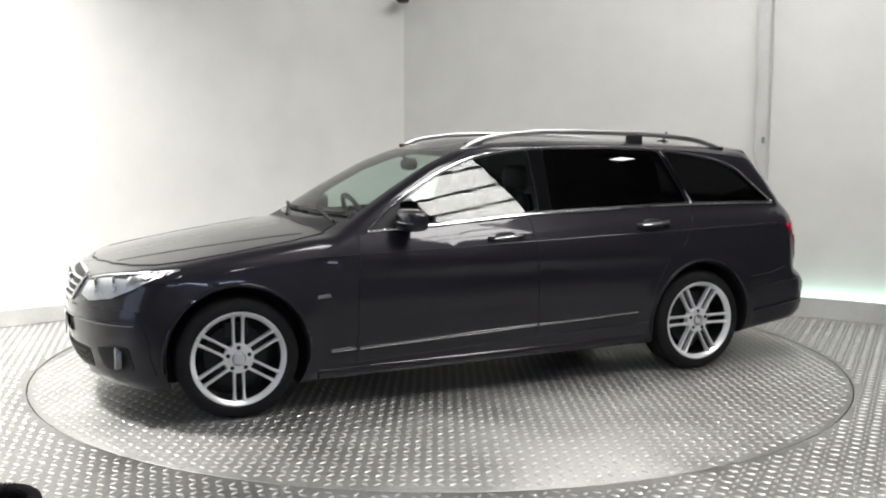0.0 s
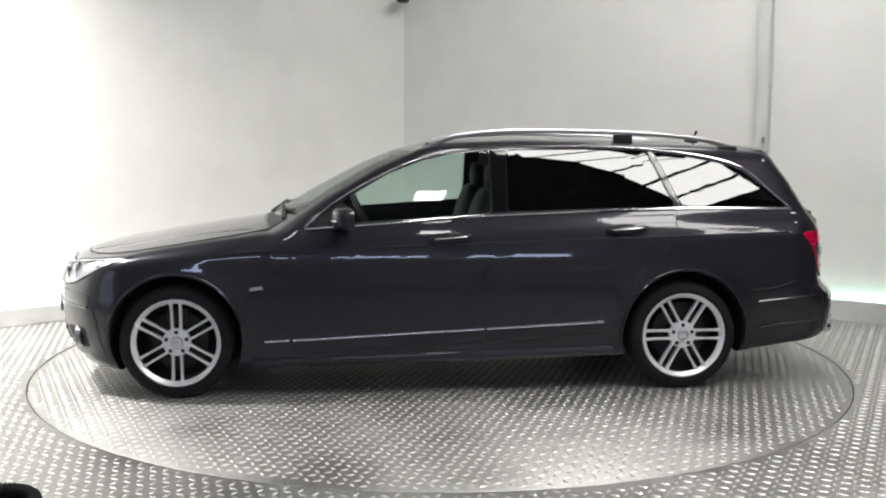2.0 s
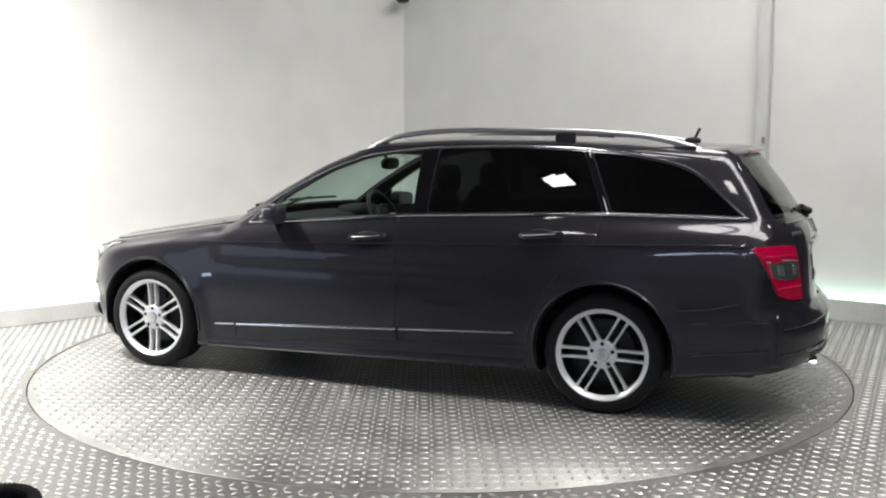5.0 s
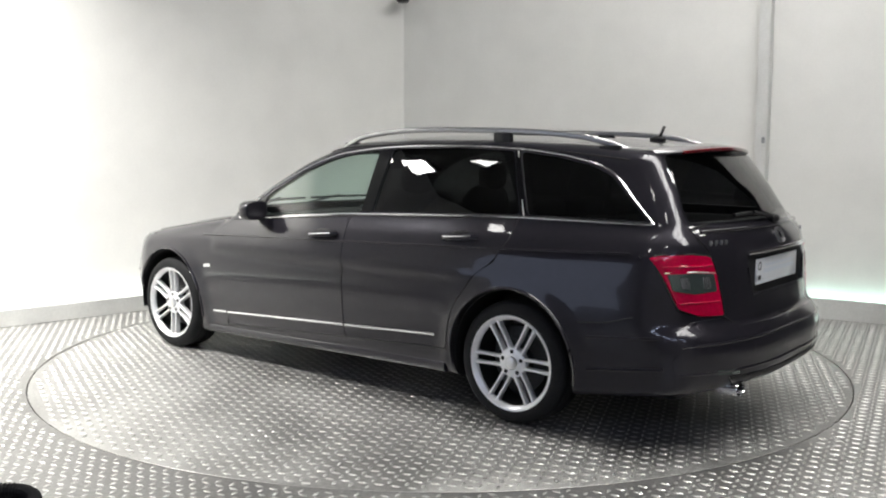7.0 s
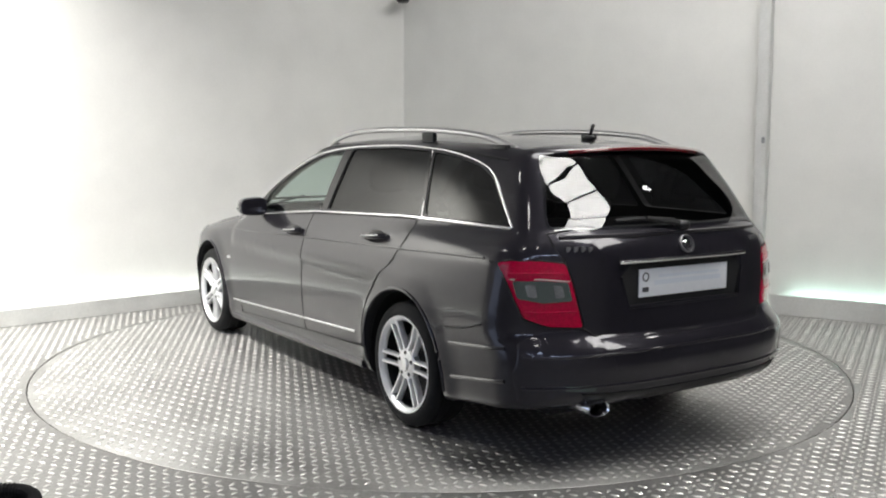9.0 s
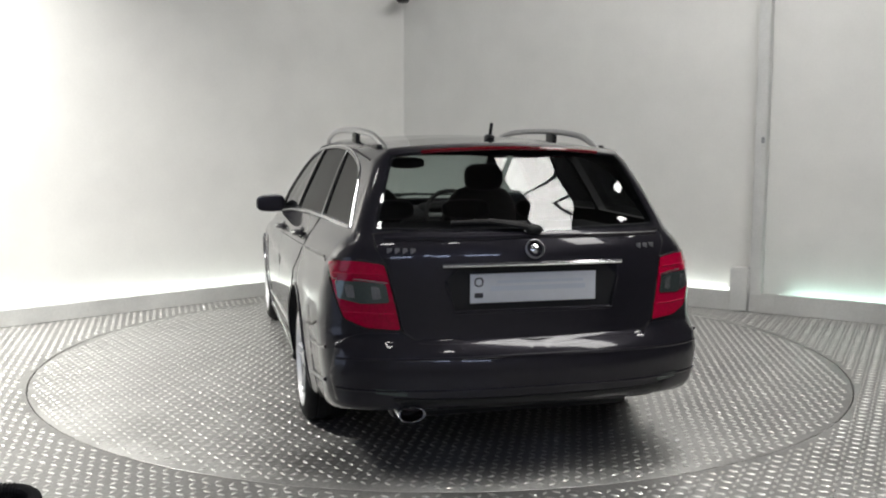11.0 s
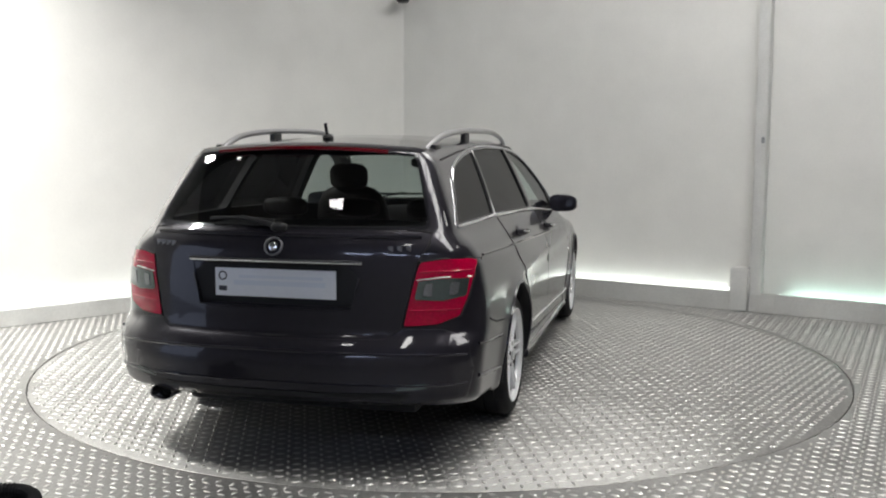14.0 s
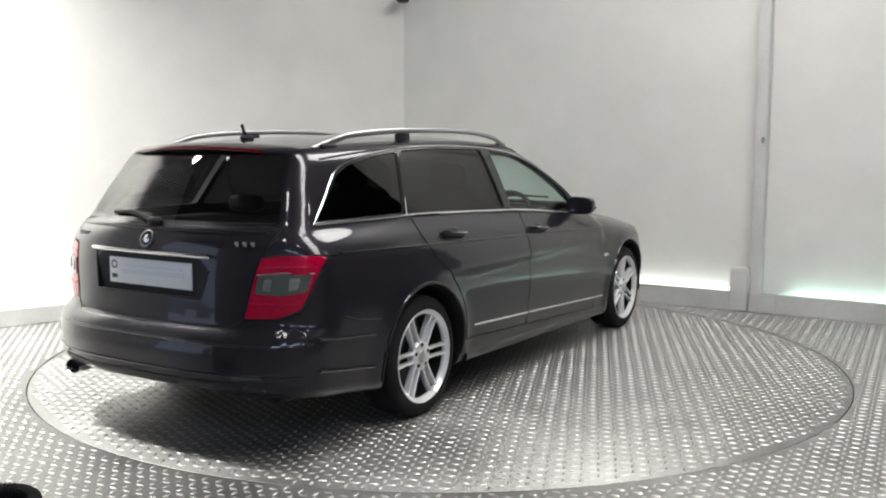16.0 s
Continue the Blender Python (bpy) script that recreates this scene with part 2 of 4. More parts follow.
def form(x, y, z):
    """Below nought inside the body's skin."""
    ya = np.abs(y)
    wide = 0.882 - 0.35 * np.maximum(0.55 - z, 0) ** 2 - 0.42 * np.maximum(z - 0.55, 0) ** 2
    wide = wide - 0.030 * np.maximum(x - 0.7, 0) ** 2 - 0.022 * np.maximum(-x - 1.0, 0) ** 2
    for hx in (1.38, -1.38):
        r = np.sqrt((x - hx) ** 2 + (z - 0.30) ** 2)
        wide = wide + 0.014 * np.exp(-((r - 0.36) / 0.06) ** 2)
    crease = 0.79 - 0.03 * (x - 0.78)
    wide = wide - 0.010 / (1 + np.exp(np.clip((crease - z) / 0.009, -40, 40)))
    wide = wide + 0.008 * np.exp(-((z - 0.235 + 0.02 * x) / 0.03) ** 2) * (np.abs(x) < 1.0)
    low = smax(ya - wide, x - NOSE_X(z) + 0.56 * ya ** 2.6, 0.10)
    low = smax(low, TAIL_X(z) - x + 0.40 * ya ** 3, 0.10)
    low = smax(low, z - DECK_Z(x) + 0.09 * ya ** 2, 0.09)
    low = smax(low, 0.16 - 0.02 * np.clip(x, -1.7, 1) + 0.13 * np.maximum(-x - 1.7, 0) + 0.05 * np.maximum(x - 1.7, 0) - z, 0.05)
    wc = 0.800 - 0.40 * np.maximum(z - 0.93, -0.2) - 0.16 * np.maximum(z - 0.93, 0) ** 2 - 0.030 * np.maximum(-x - 0.6, 0) ** 2 - 0.02 * np.maximum(x - 0.2, 0) ** 2
    top = smax(z - ROOF_Z(x) + 0.11 * ya ** 2, x - SCREEN_X(z) + 0.30 * ya ** 2, 0.12)
    top = smax(top, GATE_X(z) - x + 0.33 * ya ** 2, 0.04)
    top = smax(top, ya - wc, 0.07)
    top = smax(top, 0.7 - z, 0.02)
    return smin(low, top, 0.035)


def nets(fn, lo, hi, step):
    """A closed quad mesh on fn = 0, drawn onto the surface."""
    ax = [np.arange(l, h + step, step) for l, h in zip(lo, hi)]
    g = np.meshgrid(*ax, indexing="ij")
    f = fn(*g)
    inside = f < 0
    nx, ny, nz = (s - 1 for s in f.shape)
    acc, cnt = np.zeros((nx, ny, nz, 3)), np.zeros((nx, ny, nz))
    sl = lambda d, n: slice(d, d + n)
    base = np.stack(np.meshgrid(ax[0][:-1], ax[1][:-1], ax[2][:-1], indexing="ij"), -1)
    cor = [(i, j, k) for i in (0, 1) for j in (0, 1) for k in (0, 1)]
    for a in cor:
        for d in range(3):
            if a[d]:
                continue
            b = list(a)
            b[d] = 1
            fa = f[sl(a[0], nx), sl(a[1], ny), sl(a[2], nz)]
            fb = f[sl(b[0], nx), sl(b[1], ny), sl(b[2], nz)]
            cr = (fa < 0) != (fb < 0)
            t = np.where(cr, fa / np.where(cr, fa - fb, 1), 0)
            p = np.array(a, float)[None, None, None] + t[..., None] * np.eye(3)[d]
            acc += np.where(cr[..., None], p, 0)
            cnt += cr
    live = cnt > 0
    ids = -np.ones(live.shape, int)
    ids[live] = np.arange(live.sum())
    v = base[live] + step * acc[live] / cnt[live][:, None]
    e = 1e-3
    for _ in range(6):
        f0 = fn(*v.T)
        gr = np.stack([(fn(*(v + e * np.eye(3)[d]).T) - fn(*(v - e * np.eye(3)[d]).T)) / (2 * e) for d in range(3)], -1)
        stepv = f0[:, None] * gr / np.maximum((gr ** 2).sum(1), 0.2)[:, None]
        ln = np.linalg.norm(stepv, axis=1, keepdims=True)
        v = v - stepv * np.minimum(1, 0.5 * step / np.maximum(ln, 1e-9))
    faces = []
    for d in range(3):
        u, w = (d + 1) % 3, (d + 2) % 3
        s0 = [slice(None)] * 3
        s1 = [slice(None)] * 3
        s0[d], s1[d] = slice(0, -1), slice(1, None)
        a, b = inside[tuple(s0)], inside[tuple(s1)]
        idx = np.argwhere(a != b)
        flip = a[a != b]
        ok = (idx[:, u] > 0) & (idx[:, w] > 0) & (idx[:, u] < f.shape[u] - 1) & (idx[:, w] < f.shape[w] - 1)
        idx, flip = idx[ok], flip[ok]
        q = []
        for du, dw in ((-1, -1), (0, -1), (0, 0), (-1, 0)):
            j = idx.copy()
            j[:, u] += du
            j[:, w] += dw
            q.append(ids[j[:, 0], j[:, 1], j[:, 2]])
        q = np.stack(q, 1)
        q[~flip] = q[~flip][:, ::-1]
        faces.append(q)
    return v, np.concatenate(faces)


def along(fn, lo, hi, shape):
    """Where fn, rising from below nought at lo, crosses nought before hi."""
    lo, hi = np.full(shape, lo), np.full(shape, hi)
    for _ in range(26):
        m = (lo + hi) / 2
        inn = fn(m) < 0
        lo, hi = np.where(inn, m, lo), np.where(inn, hi, m)
    return (lo + hi) / 2


def side_y(x, z):
    x, z = np.asarray(x, float), np.asarray(z, float)
    return along(lambda q: form(x, q, z), 0.0, 1.1, x.shape)


def tail_x(y, z):
    y, z = np.asarray(y, float), np.asarray(z, float)
    return -along(lambda q: form(-q, y, z), 1.2, 2.7, y.shape)


def nose_x(y, z):
    y, z = np.asarray(y, float), np.asarray(z, float)
    return along(lambda q: form(q, y, z), 1.0, 2.4, y.shape)


def top_z(x, y):
    x, y = np.asarray(x, float), np.asarray(y, float)
    return along(lambda q: form(x, y, q), 0.6, 1.6, x.shape)


def lay(pts, axis, out, flip=False):
    """Flat points laid onto the skin, out metres proud of it along the axis."""
    a, b = (np.array([p[i] for p in pts], float) for i in (0, 1))
    if axis == "y":
        c = (side_y(a, b) + out) * (-1 if flip else 1)
        return [tuple(q) for q in zip(a, c, b)]
    if axis == "x-":
        return [tuple(q) for q in zip(tail_x(a, b) - out, a, b)]
    if axis == "x+":
        return [tuple(q) for q in zip(nose_x(a, b) + out, a, b)]
    return [tuple(q) for q in zip(a, b, top_z(a, b) + out)]


def skin(poly, axis, out, thick=0.006, pitch=0.05, flip=False):
    """A panel that follows the skin inside an outline: axis y (x, z) on the left side, or on the right with flip; x- (y, z) on
    the tail, x+ on the nose, z (x, y) on the top."""
    bm = bmesh.new()
    polys = poly if isinstance(poly[0], list) else [poly]
    fs = [bm.faces.new([bm.verts.new((a, b, 0)) for a, b in q]) for q in polys]
    bmesh.ops.triangulate(bm, faces=fs)
    bmesh.ops.remove_doubles(bm, verts=bm.verts[:], dist=1e-4)
    for d in (0, 1):
        vals = [p[d] for q in polys for p in q]
        k = math.floor(min(vals) / pitch) + 1
        while k * pitch < max(vals):
            co, no = [0, 0, 0], [0, 0, 0]
            co[d], no[d] = k * pitch, 1
            bmesh.ops.bisect_plane(bm, geom=bm.verts[:] + bm.edges[:] + bm.faces[:], plane_co=co, plane_no=no, dist=1e-5)
            k += 1
    bmesh.ops.remove_doubles(bm, verts=bm.verts[:], dist=2e-4)
    verts = bm.verts[:]
    flat = [(v.co.x, v.co.y) for v in verts]
    rim = [e for e in bm.edges if e.is_boundary]
    edge = {v for e in rim for v in e.verts}
    deep = lay(flat, axis, out - thick, flip)
    low = {v: bm.verts.new(deep[i]) for i, v in enumerate(verts) if v in edge}
    for v, p in zip(verts, lay(flat, axis, out, flip)):
        v.co = p
    for e in rim:
        p, q = e.verts
        bm.faces.new((p, q, low[q], low[p]))
    return bm




# ---- the place ----
COL = 3.465
CORNER, LEFT_END, RIGHT_END = Vector((-0.37, 3.40)), Vector((-3.27, 0.78)), Vector((3.39, 0.97))


def run(a, b, length):
    d = (b - a).normalized()
    return a + d * length, d


L2, LD = run(CORNER, LEFT_END, 7.4)
R2, RD = run(CORNER, RIGHT_END, 5.2)
FAR_X = 8.5


def offset_corner(d):
    """The corner of the two wall lines, moved d metres back from the plinth's face."""
    nl, nr = Vector((LD.y, -LD.x)), Vector((-RD.y, RD.x))
    if nl.y < 0: nl = -nl
    if nr.y < 0: nr = -nr
    p, q = CORNER + nl * d, CORNER + nr * d
    den = LD.x * RD.y - LD.y * RD.x
    w = q - p
    s = (w.x * RD.y - w.y * RD.x) / den
    return p + LD * s, nl, nr


def slab(name, a, b, back, z0, z1, thick, material, label, bevel=0.0):
    """An upright board from a to b whose face looks away from back."""
    bm = bmesh.new()
    q = [a, b, b + back * thick, a + back * thick]
    prism([tuple(p) for p in q], "z", z0, z1, bm)
    if bevel:
        bmesh.ops.bevel(bm, geom=bm.edges[:], offset=bevel, segments=2, affect="EDGES")
    ob = part(name, bm, material, label=label, smooth=False)
    return tagged(ob, label, kind="structure")


def build_room():
    c0, nl, nr = offset_corner(0.0)
    cw, _, _ = offset_corner(0.11)
    cb, _, _ = offset_corner(0.035)
    el, er = L2 + nl * 0.11, R2 + nr * 0.11
    slab("wall_west", el, cw, nl, 0, 5, 0.15, WALL, "smooth off-white painted studio wall")
    slab("wall_east", cw, er, nr, 0, 5, 0.15, WALL, "smooth off-white painted studio wall meeting at a corner")
    slab("plinth_west", L2, c0 , nl, 0, 0.128, 0.035, PLINTH, "low grey painted light plinth along the wall", 0.004)
    slab("plinth_east", c0, R2, nr, 0, 0.160, 0.035, PLINTH, "low grey painted light plinth along the wall", 0.004)
    # light strips in the trough behind the plinth
    ledge = cb + nr * 0.012
    inner, outer = CORNER + RD * (COL - 0.17) + nr * 0.047, CORNER + RD * (COL + 0.30) + nr * 0.047
    for nm, p, q, n, glow in (("led_strip_west", L2 + nl * 0.045, cb + nl * 0.012, nl, STRIP), ("led_strip_east", ledge, inner, nr, STRIP),
                              ("led_strip_east", outer, R2 + nr * 0.047, nr, COOLSTRIP)):
        ob = part(nm, prism([tuple(v) for v in (p, q, q + n * 0.02, p + n * 0.02)], "z", *((0.088, 0.100) if n == nl else (0.120, 0.132))), glow, smooth=False)
        tagged(ob, "cool white light strip hidden behind the low plinth" if glow == STRIP else "greenish white light strip hidden behind the low plinth", "light strip")
    # walls that close the place behind the camera
    W0, E0, S0 = el.x - 0.02, FAR_X, -9.0
    slab("wall_south", Vector((W0, S0)), Vector((E0, S0)), Vector((0, -1)), 0, 5, 0.15, BACKWALL, "plain grey painted wall behind the camera")
    # Added unseen walls whose dark colour replaces the unlit hall in reflections.
    slab("wall_side_east", Vector((E0, 4.2)), Vector((E0, S0)), Vector((1, 0)), 0, 5, 0.15, HALL, "unseen side wall, near black in place of the unlit hall")
    slab("wall_hall_north", Vector((-0.2, 4.2)), Vector((E0, 4.2)), Vector((0, 1)), 0, 5, 0.15, HALL, "unseen end wall, near black in place of the unlit hall")
    slab("wall_side_west", Vector((W0, S0)), Vector((W0, -5.6)), Vector((-1, 0)), 0, 5, 0.15, BACKWALL, "plain grey side wall beside the open doorway")
    slab("wall_side_northwest", Vector((W0, -3.0)), Vector((W0, el.y)), Vector((-1, 0)), 0, 5, 0.15, WALL, "plain painted side wall beside the open doorway")
    # Unseen, and darkened so that the rear glass reflects little.
    slab("wall_over_doorway", Vector((W0, -5.6)), Vector((W0, -3.0)), Vector((-1, 0)), 3.4, 5, 0.15, HALL, "unseen wall over the open doorway, darkened for reflections")
    cl = part("ceiling", box(W0 - 0.2, E0 + 0.2, S0 - 0.2, 4.5, 5.0, 5.12), CEIL, smooth=False)
    tagged(cl, "dark ribbed sheet ceiling with rooflights", kind="structure")
    # one strip of panels that runs with the east wall
    turn = math.degrees(math.atan2(RD.y, RD.x))
    for k in range(8):
        p = Vector((2.6, -2.85)) + RD * (-2.75 + 0.74 * k)
        ob = empty("rooflight")
        ob.matrix_world = pose(p.x, p.y, 4.985, 0, 0, turn)
        w, h = 0.335, 0.60
        part("pane", box(-w, w, -h, h, -0.004, 0.006), SKY, ob, smooth=False)
        bm = box(-w - 0.035, w + 0.035, h, h + 0.06, -0.03, 0.012)
        box(-w - 0.035, w + 0.035, -h - 0.06, -h, -0.03, 0.012, bm=bm)
        box(w, w + 0.070, -h, h, -0.03, 0.012, bm=bm)
        part("frame", bm, BLACK, ob, smooth=False)
        tagged(ob, "bright translucent rooflight panel between dark bars", "rooflight", "rooflights")
    for x, y in ((-1.5, -3.85), (4.75, -1.3), (-3.7, -1.3), (0.65, -4.65)):
        lamp = empty("flood_lamp")
        lamp.location = (x, y, 4.9)
        part("housing", box(-0.2, 0.2, -0.2, 0.2, -0.02, 0.098, 0.01), BLACK, lamp)
        part("diffuser", box(-0.17, 0.17, -0.17, 0.17, -0.028, -0.0205), LAMPGLOW, lamp)
        tagged(lamp, "square flood lamp under the ceiling", "lamp", "ceiling flood lamps")
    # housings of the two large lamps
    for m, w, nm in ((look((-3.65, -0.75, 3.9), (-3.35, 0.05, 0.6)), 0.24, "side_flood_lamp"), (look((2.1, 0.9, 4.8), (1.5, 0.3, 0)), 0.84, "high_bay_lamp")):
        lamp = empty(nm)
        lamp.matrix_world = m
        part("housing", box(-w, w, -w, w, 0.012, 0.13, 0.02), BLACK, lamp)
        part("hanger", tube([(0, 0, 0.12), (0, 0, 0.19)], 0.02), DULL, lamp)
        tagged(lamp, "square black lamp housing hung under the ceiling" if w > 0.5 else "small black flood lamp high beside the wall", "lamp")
    # high windows behind the camera
    for x in (-1.9, 0.4, 2.7):
        ob = empty("window_1")
        ob.location = (x, S0 + 0.01, 4.35)
        part("pane", box(-0.8, 0.8, -0.003, 0.02, -0.22, 0.22), BLUEWIN, ob, smooth=False)
        bm = box(-0.86, 0.86, 0, 0.05, 0.22, 0.28)
        box(-0.86, 0.86, 0, 0.05, -0.28, -0.22, bm=bm)
        box(-0.86, -0.80, 0, 0.05, -0.22, 0.22, bm=bm)
        box(0.80, 0.86, 0, 0.05, -0.22, 0.22, bm=bm)
        part("window_frame", bm, BLACK, ob, smooth=False)
        tagged(ob, "high wide window with cold daylight", kind="structure")
    # steel post with its boxed foot against the east wall
    def along_east(u0, u1, d0, d1, z0, z1, bevel=0.004):
        q = [CORNER + RD * u0 + nr * d0, CORNER + RD * u1 + nr * d0, CORNER + RD * u1 + nr * d1, CORNER + RD * u0 + nr * d1]
        bm = prism([tuple(p) for p in q], "z", z0, z1)
        bmesh.ops.bevel(bm, geom=bm.edges[:], offset=bevel, segments=2, affect="EDGES")
        return bm
    tagged(part("column_foot", along_east(COL - 0.17, COL - 0.012, -0.012, 0.109, 0.0, 0.36, 0.012), COLUMN, smooth=False), "low grey painted boxed foot against the wall", kind="structure")
    post = empty("steel_post")
    part("channel", along_east(COL - 0.010, COL + 0.078, -0.004, 0.108, 0.0, 4.99), COLUMN, post)
    part("base_plate", along_east(COL + 0.003, COL + 0.20, -0.010, -0.001, 0.003, 0.15), PLINTH, post)
    part("clip", along_east(COL + 0.044, COL + 0.068, -0.022, -0.004, 1.38, 1.43), DULL, post, "small metal clip")
    tagged(post, "grey painted steel post standing against the wall", "post")
    # small camera high in the corner
    cc = empty("security_camera")
    cc.location = (cw.x + 0.0, cw.y - 0.16, 2.80)
    bm = superball((0, -0.06, 0), (0.066, 0.10, 0.042), 3.0)
    part("casing", bm, BLACK, cc)
    part("lens", lathe([(0.03, -0.165), (0.03, -0.185), (0.02, -0.187), (0.004, -0.18)], 18, "y"), GLOSS, cc)
    part("bracket", tube([(0, 0.04, 0.0), (0, 0.09, 0.05), (0, 0.15, 0.06)], 0.014), BLACK, cc)
    tagged(cc, "small black camera on a bracket high in the corner", "camera")
    # a cable on the floor plate, and a coil of ribbed hose
    coil = empty("hose_coil")
    coil.location = (-1.591, -2.827, 0.0)
    for k in range(2):
        zc = 0.030 + 0.050 * k
        ring = []
        for i in range(120):
            a = 2 * math.pi * i / 120
            ring.append((0.155 * math.cos(a), 0.155 * math.sin(a), zc))
        bm = bmesh.new()
        loops = []
        for i, p in enumerate(ring):
            a = 2 * math.pi * i / 120
            rr = 0.027 if i % 2 else 0.022
            loops.append([bm.verts.new(((0.155 + rr * math.cos(b)) * math.cos(a), (0.155 + rr * math.cos(b)) * math.sin(a), zc + rr * math.sin(b))) for b in (2 * math.pi * j / 10 for j in range(10))])
        for i in range(120):
            p, q = loops[i], loops[(i + 1) % 120]
            for j in range(10):
                bm.faces.new((p[j], p[(j + 1) % 10], q[(j + 1) % 10], q[j]))
        part("turn", bm, RUBBER, coil, smooth=False)
    tagged(coil, "coil of black ribbed rubber hose on the tread plate", "hose")
    pts = smooth_line([(-1.45, -2.66, 0.010), (-1.44, -2.615, 0.012), (-1.41, -2.61, 0.012), (-1.39, -2.66, 0.010), (-1.38, -2.80, 0.009)], 6)
    tagged(part("cable", tube(pts, 0.006, 8), BLACK), "thin black cable beside the hose coil", "cable")
    # the floor round the turntable, and its pit
    fl = part("floor", lathe([(TABLE_R + 0.007, -0.03), (TABLE_R + 0.007, 0.0), (12.5, 0.0), (12.5, -0.03)], 160, "z", closed=True), PLATE)
    tagged(fl, "aluminium tread plate floor round the turntable", kind="structure")
    pit = part("turntable_pit", lathe([(0.01, -0.06), (TABLE_R + 0.3, -0.06), (TABLE_R + 0.3, -0.05), (0.01, -0.05)], 96, "z", closed=True), GAP)
    tagged(pit, "dark pit under the turntable", kind="structure")
    lugs = tread(lambda x, y: (x * x + y * y > (TABLE_R + 0.03) ** 2), (-4.4, 4.4), (-4.6, 3.6), 0.3, room=True)
    tagged(part("floor_tread", lugs, LUG), "raised bright tread lugs of the floor plate", kind="stuff")


def tread(keep, xr, yr, turn, room=False):
    """Raised lozenges of a tread plate, set crosswise in turn."""
    p = 0.050
    xs, ys = np.arange(xr[0], xr[1], p), np.arange(yr[0], yr[1], p)
    gx, gy = np.meshgrid(xs, ys, indexing="ij")
    par = (np.add.outer(np.arange(len(xs)), np.arange(len(ys))) % 2).ravel()
    x, y = gx.ravel(), gy.ravel()
    c, s = math.cos(turn), math.sin(turn)
    X, Y = c * x - s * y, s * x + c * y
    ok = keep(X, Y)
    if room:
        wl = (Y - CORNER.y) * abs(LD.x) - (X - CORNER.x) * abs(LD.y) < 0
        wr = (Y - CORNER.y) * abs(RD.x) + (X - CORNER.x) * abs(RD.y) < 0
        ok = ok & wl & wr
    X, Y, par = X[ok], Y[ok], par[ok]
    rng = np.random.RandomState(4)
    a = turn + np.where(par == 1, math.pi / 4, -math.pi / 4)
    L, Wd, Hh = 0.0215, 0.0080, 0.0030 * rng.uniform(0.75, 1.1, len(X))
    ux, uy = np.cos(a), np.sin(a)
    vx, vy = -uy, ux
    def at(l, w, h):
        return np.stack([X + ux * l + vx * w, Y + uy * l + vy * w, h * Hh], -1)
    V = np.stack([at(-L, 0, 0), at(-L * .2, -Wd, 0), at(L * .2, -Wd, 0), at(L, 0, 0), at(L * .2, Wd, 0), at(-L * .2, Wd, 0),
                  at(-L * .55, 0, 1), at(0, -Wd * .5, 1), at(L * .55, 0, 1), at(0, Wd * .5, 1)], 1)
    n = len(X)
    faces = []
    for k in range(n):
        o = 10 * k
        faces += [(o, o + 1, o + 7, o + 6), (o + 1, o + 2, o + 8, o + 7), (o + 2, o + 3, o + 8), (o + 3, o + 4, o + 8),
                  (o + 4, o + 5, o + 9, o + 8), (o + 5, o, o + 6, o + 9), (o + 6, o + 7, o + 8, o + 9)]
    me = bpy.data.meshes.new("tread")
    me.from_pydata(V.reshape(-1, 3).tolist(), [], faces)
    return me


def build_turntable():
    tt = empty("turntable")
    part("disc", lathe([(0.01, -0.025), (TABLE_R, -0.025), (TABLE_R, -0.002), (TABLE_R - 0.003, 0.0), (0.01, 0.0)], 160, "z", closed=True), PLATE, tt)
    part("rim_band", lathe([(TABLE_R + 0.0015, -0.024), (TABLE_R + 0.0015, -0.003), (TABLE_R + 0.0005, -0.003), (TABLE_R + 0.0005, -0.024)], 160, "z", closed=True), GAP, tt, "dark edge of the disc")
    ob = part("tread", tread(lambda x, y: x * x + y * y < (TABLE_R - 0.03) ** 2, (-3.6, 3.6), (-3.6, 3.6), 0.0), LUG, tt)
    tagged(ob, "raised bright lugs", kind="stuff")
    tagged(tt, "round turning platform of aluminium tread plate flush in the floor", "turntable")
    return tt


# ---- the car ----
HUB_Z, TYRE_R, FACE_Y = 0.302, 0.302, 0.862
BELT = [(0.70, 0.903), (0.34, 0.925), (-0.24, 0.966), (-0.87, 0.990), (-1.35, 1.001), (-2.035, 0.997)]
ARC = [(0.70, 0.910), (0.505, 1.066), (0.246, 1.206), (0.056, 1.278), (-0.10, 1.310), (-0.413, 1.338), (-0.873, 1.345),
       (-1.206, 1.332), (-1.476, 1.304), (-1.684, 1.262), (-1.804, 1.210), (-1.925, 1.100), (-2.04, 0.998)]
FRONT_GLASS = [(0.655, 0.918), (0.34, 0.935), (-0.315, 0.980), (-0.315, 1.322), (-0.10, 1.298), (0.056, 1.266), (0.246, 1.194), (0.475, 1.062)]
REAR_GLASS = [(-0.400, 0.986), (-0.87, 1.000), (-1.350, 1.012), (-1.218, 1.318), (-0.873, 1.332), (-0.413, 1.326)]
QUARTER_GLASS = [(-1.395, 1.012), (-2.015, 1.007), (-1.910, 1.098), (-1.793, 1.200), (-1.675, 1.250), (-1.470, 1.290), (-1.262, 1.313)]
GATE_GLASS = [(0.615, 1.003), (-0.615, 1.003), (-0.60, 1.06), (-0.515, 1.300), (0.515, 1.300), (0.60, 1.06)]
N = 9
SCREEN = [(0.905 - 0.30 * y * y, y) for y in np.linspace(-0.69, 0.69, N)] + [(0.185 - 0.22 * y * y, y) for y in np.linspace(0.55, -0.55, N)]


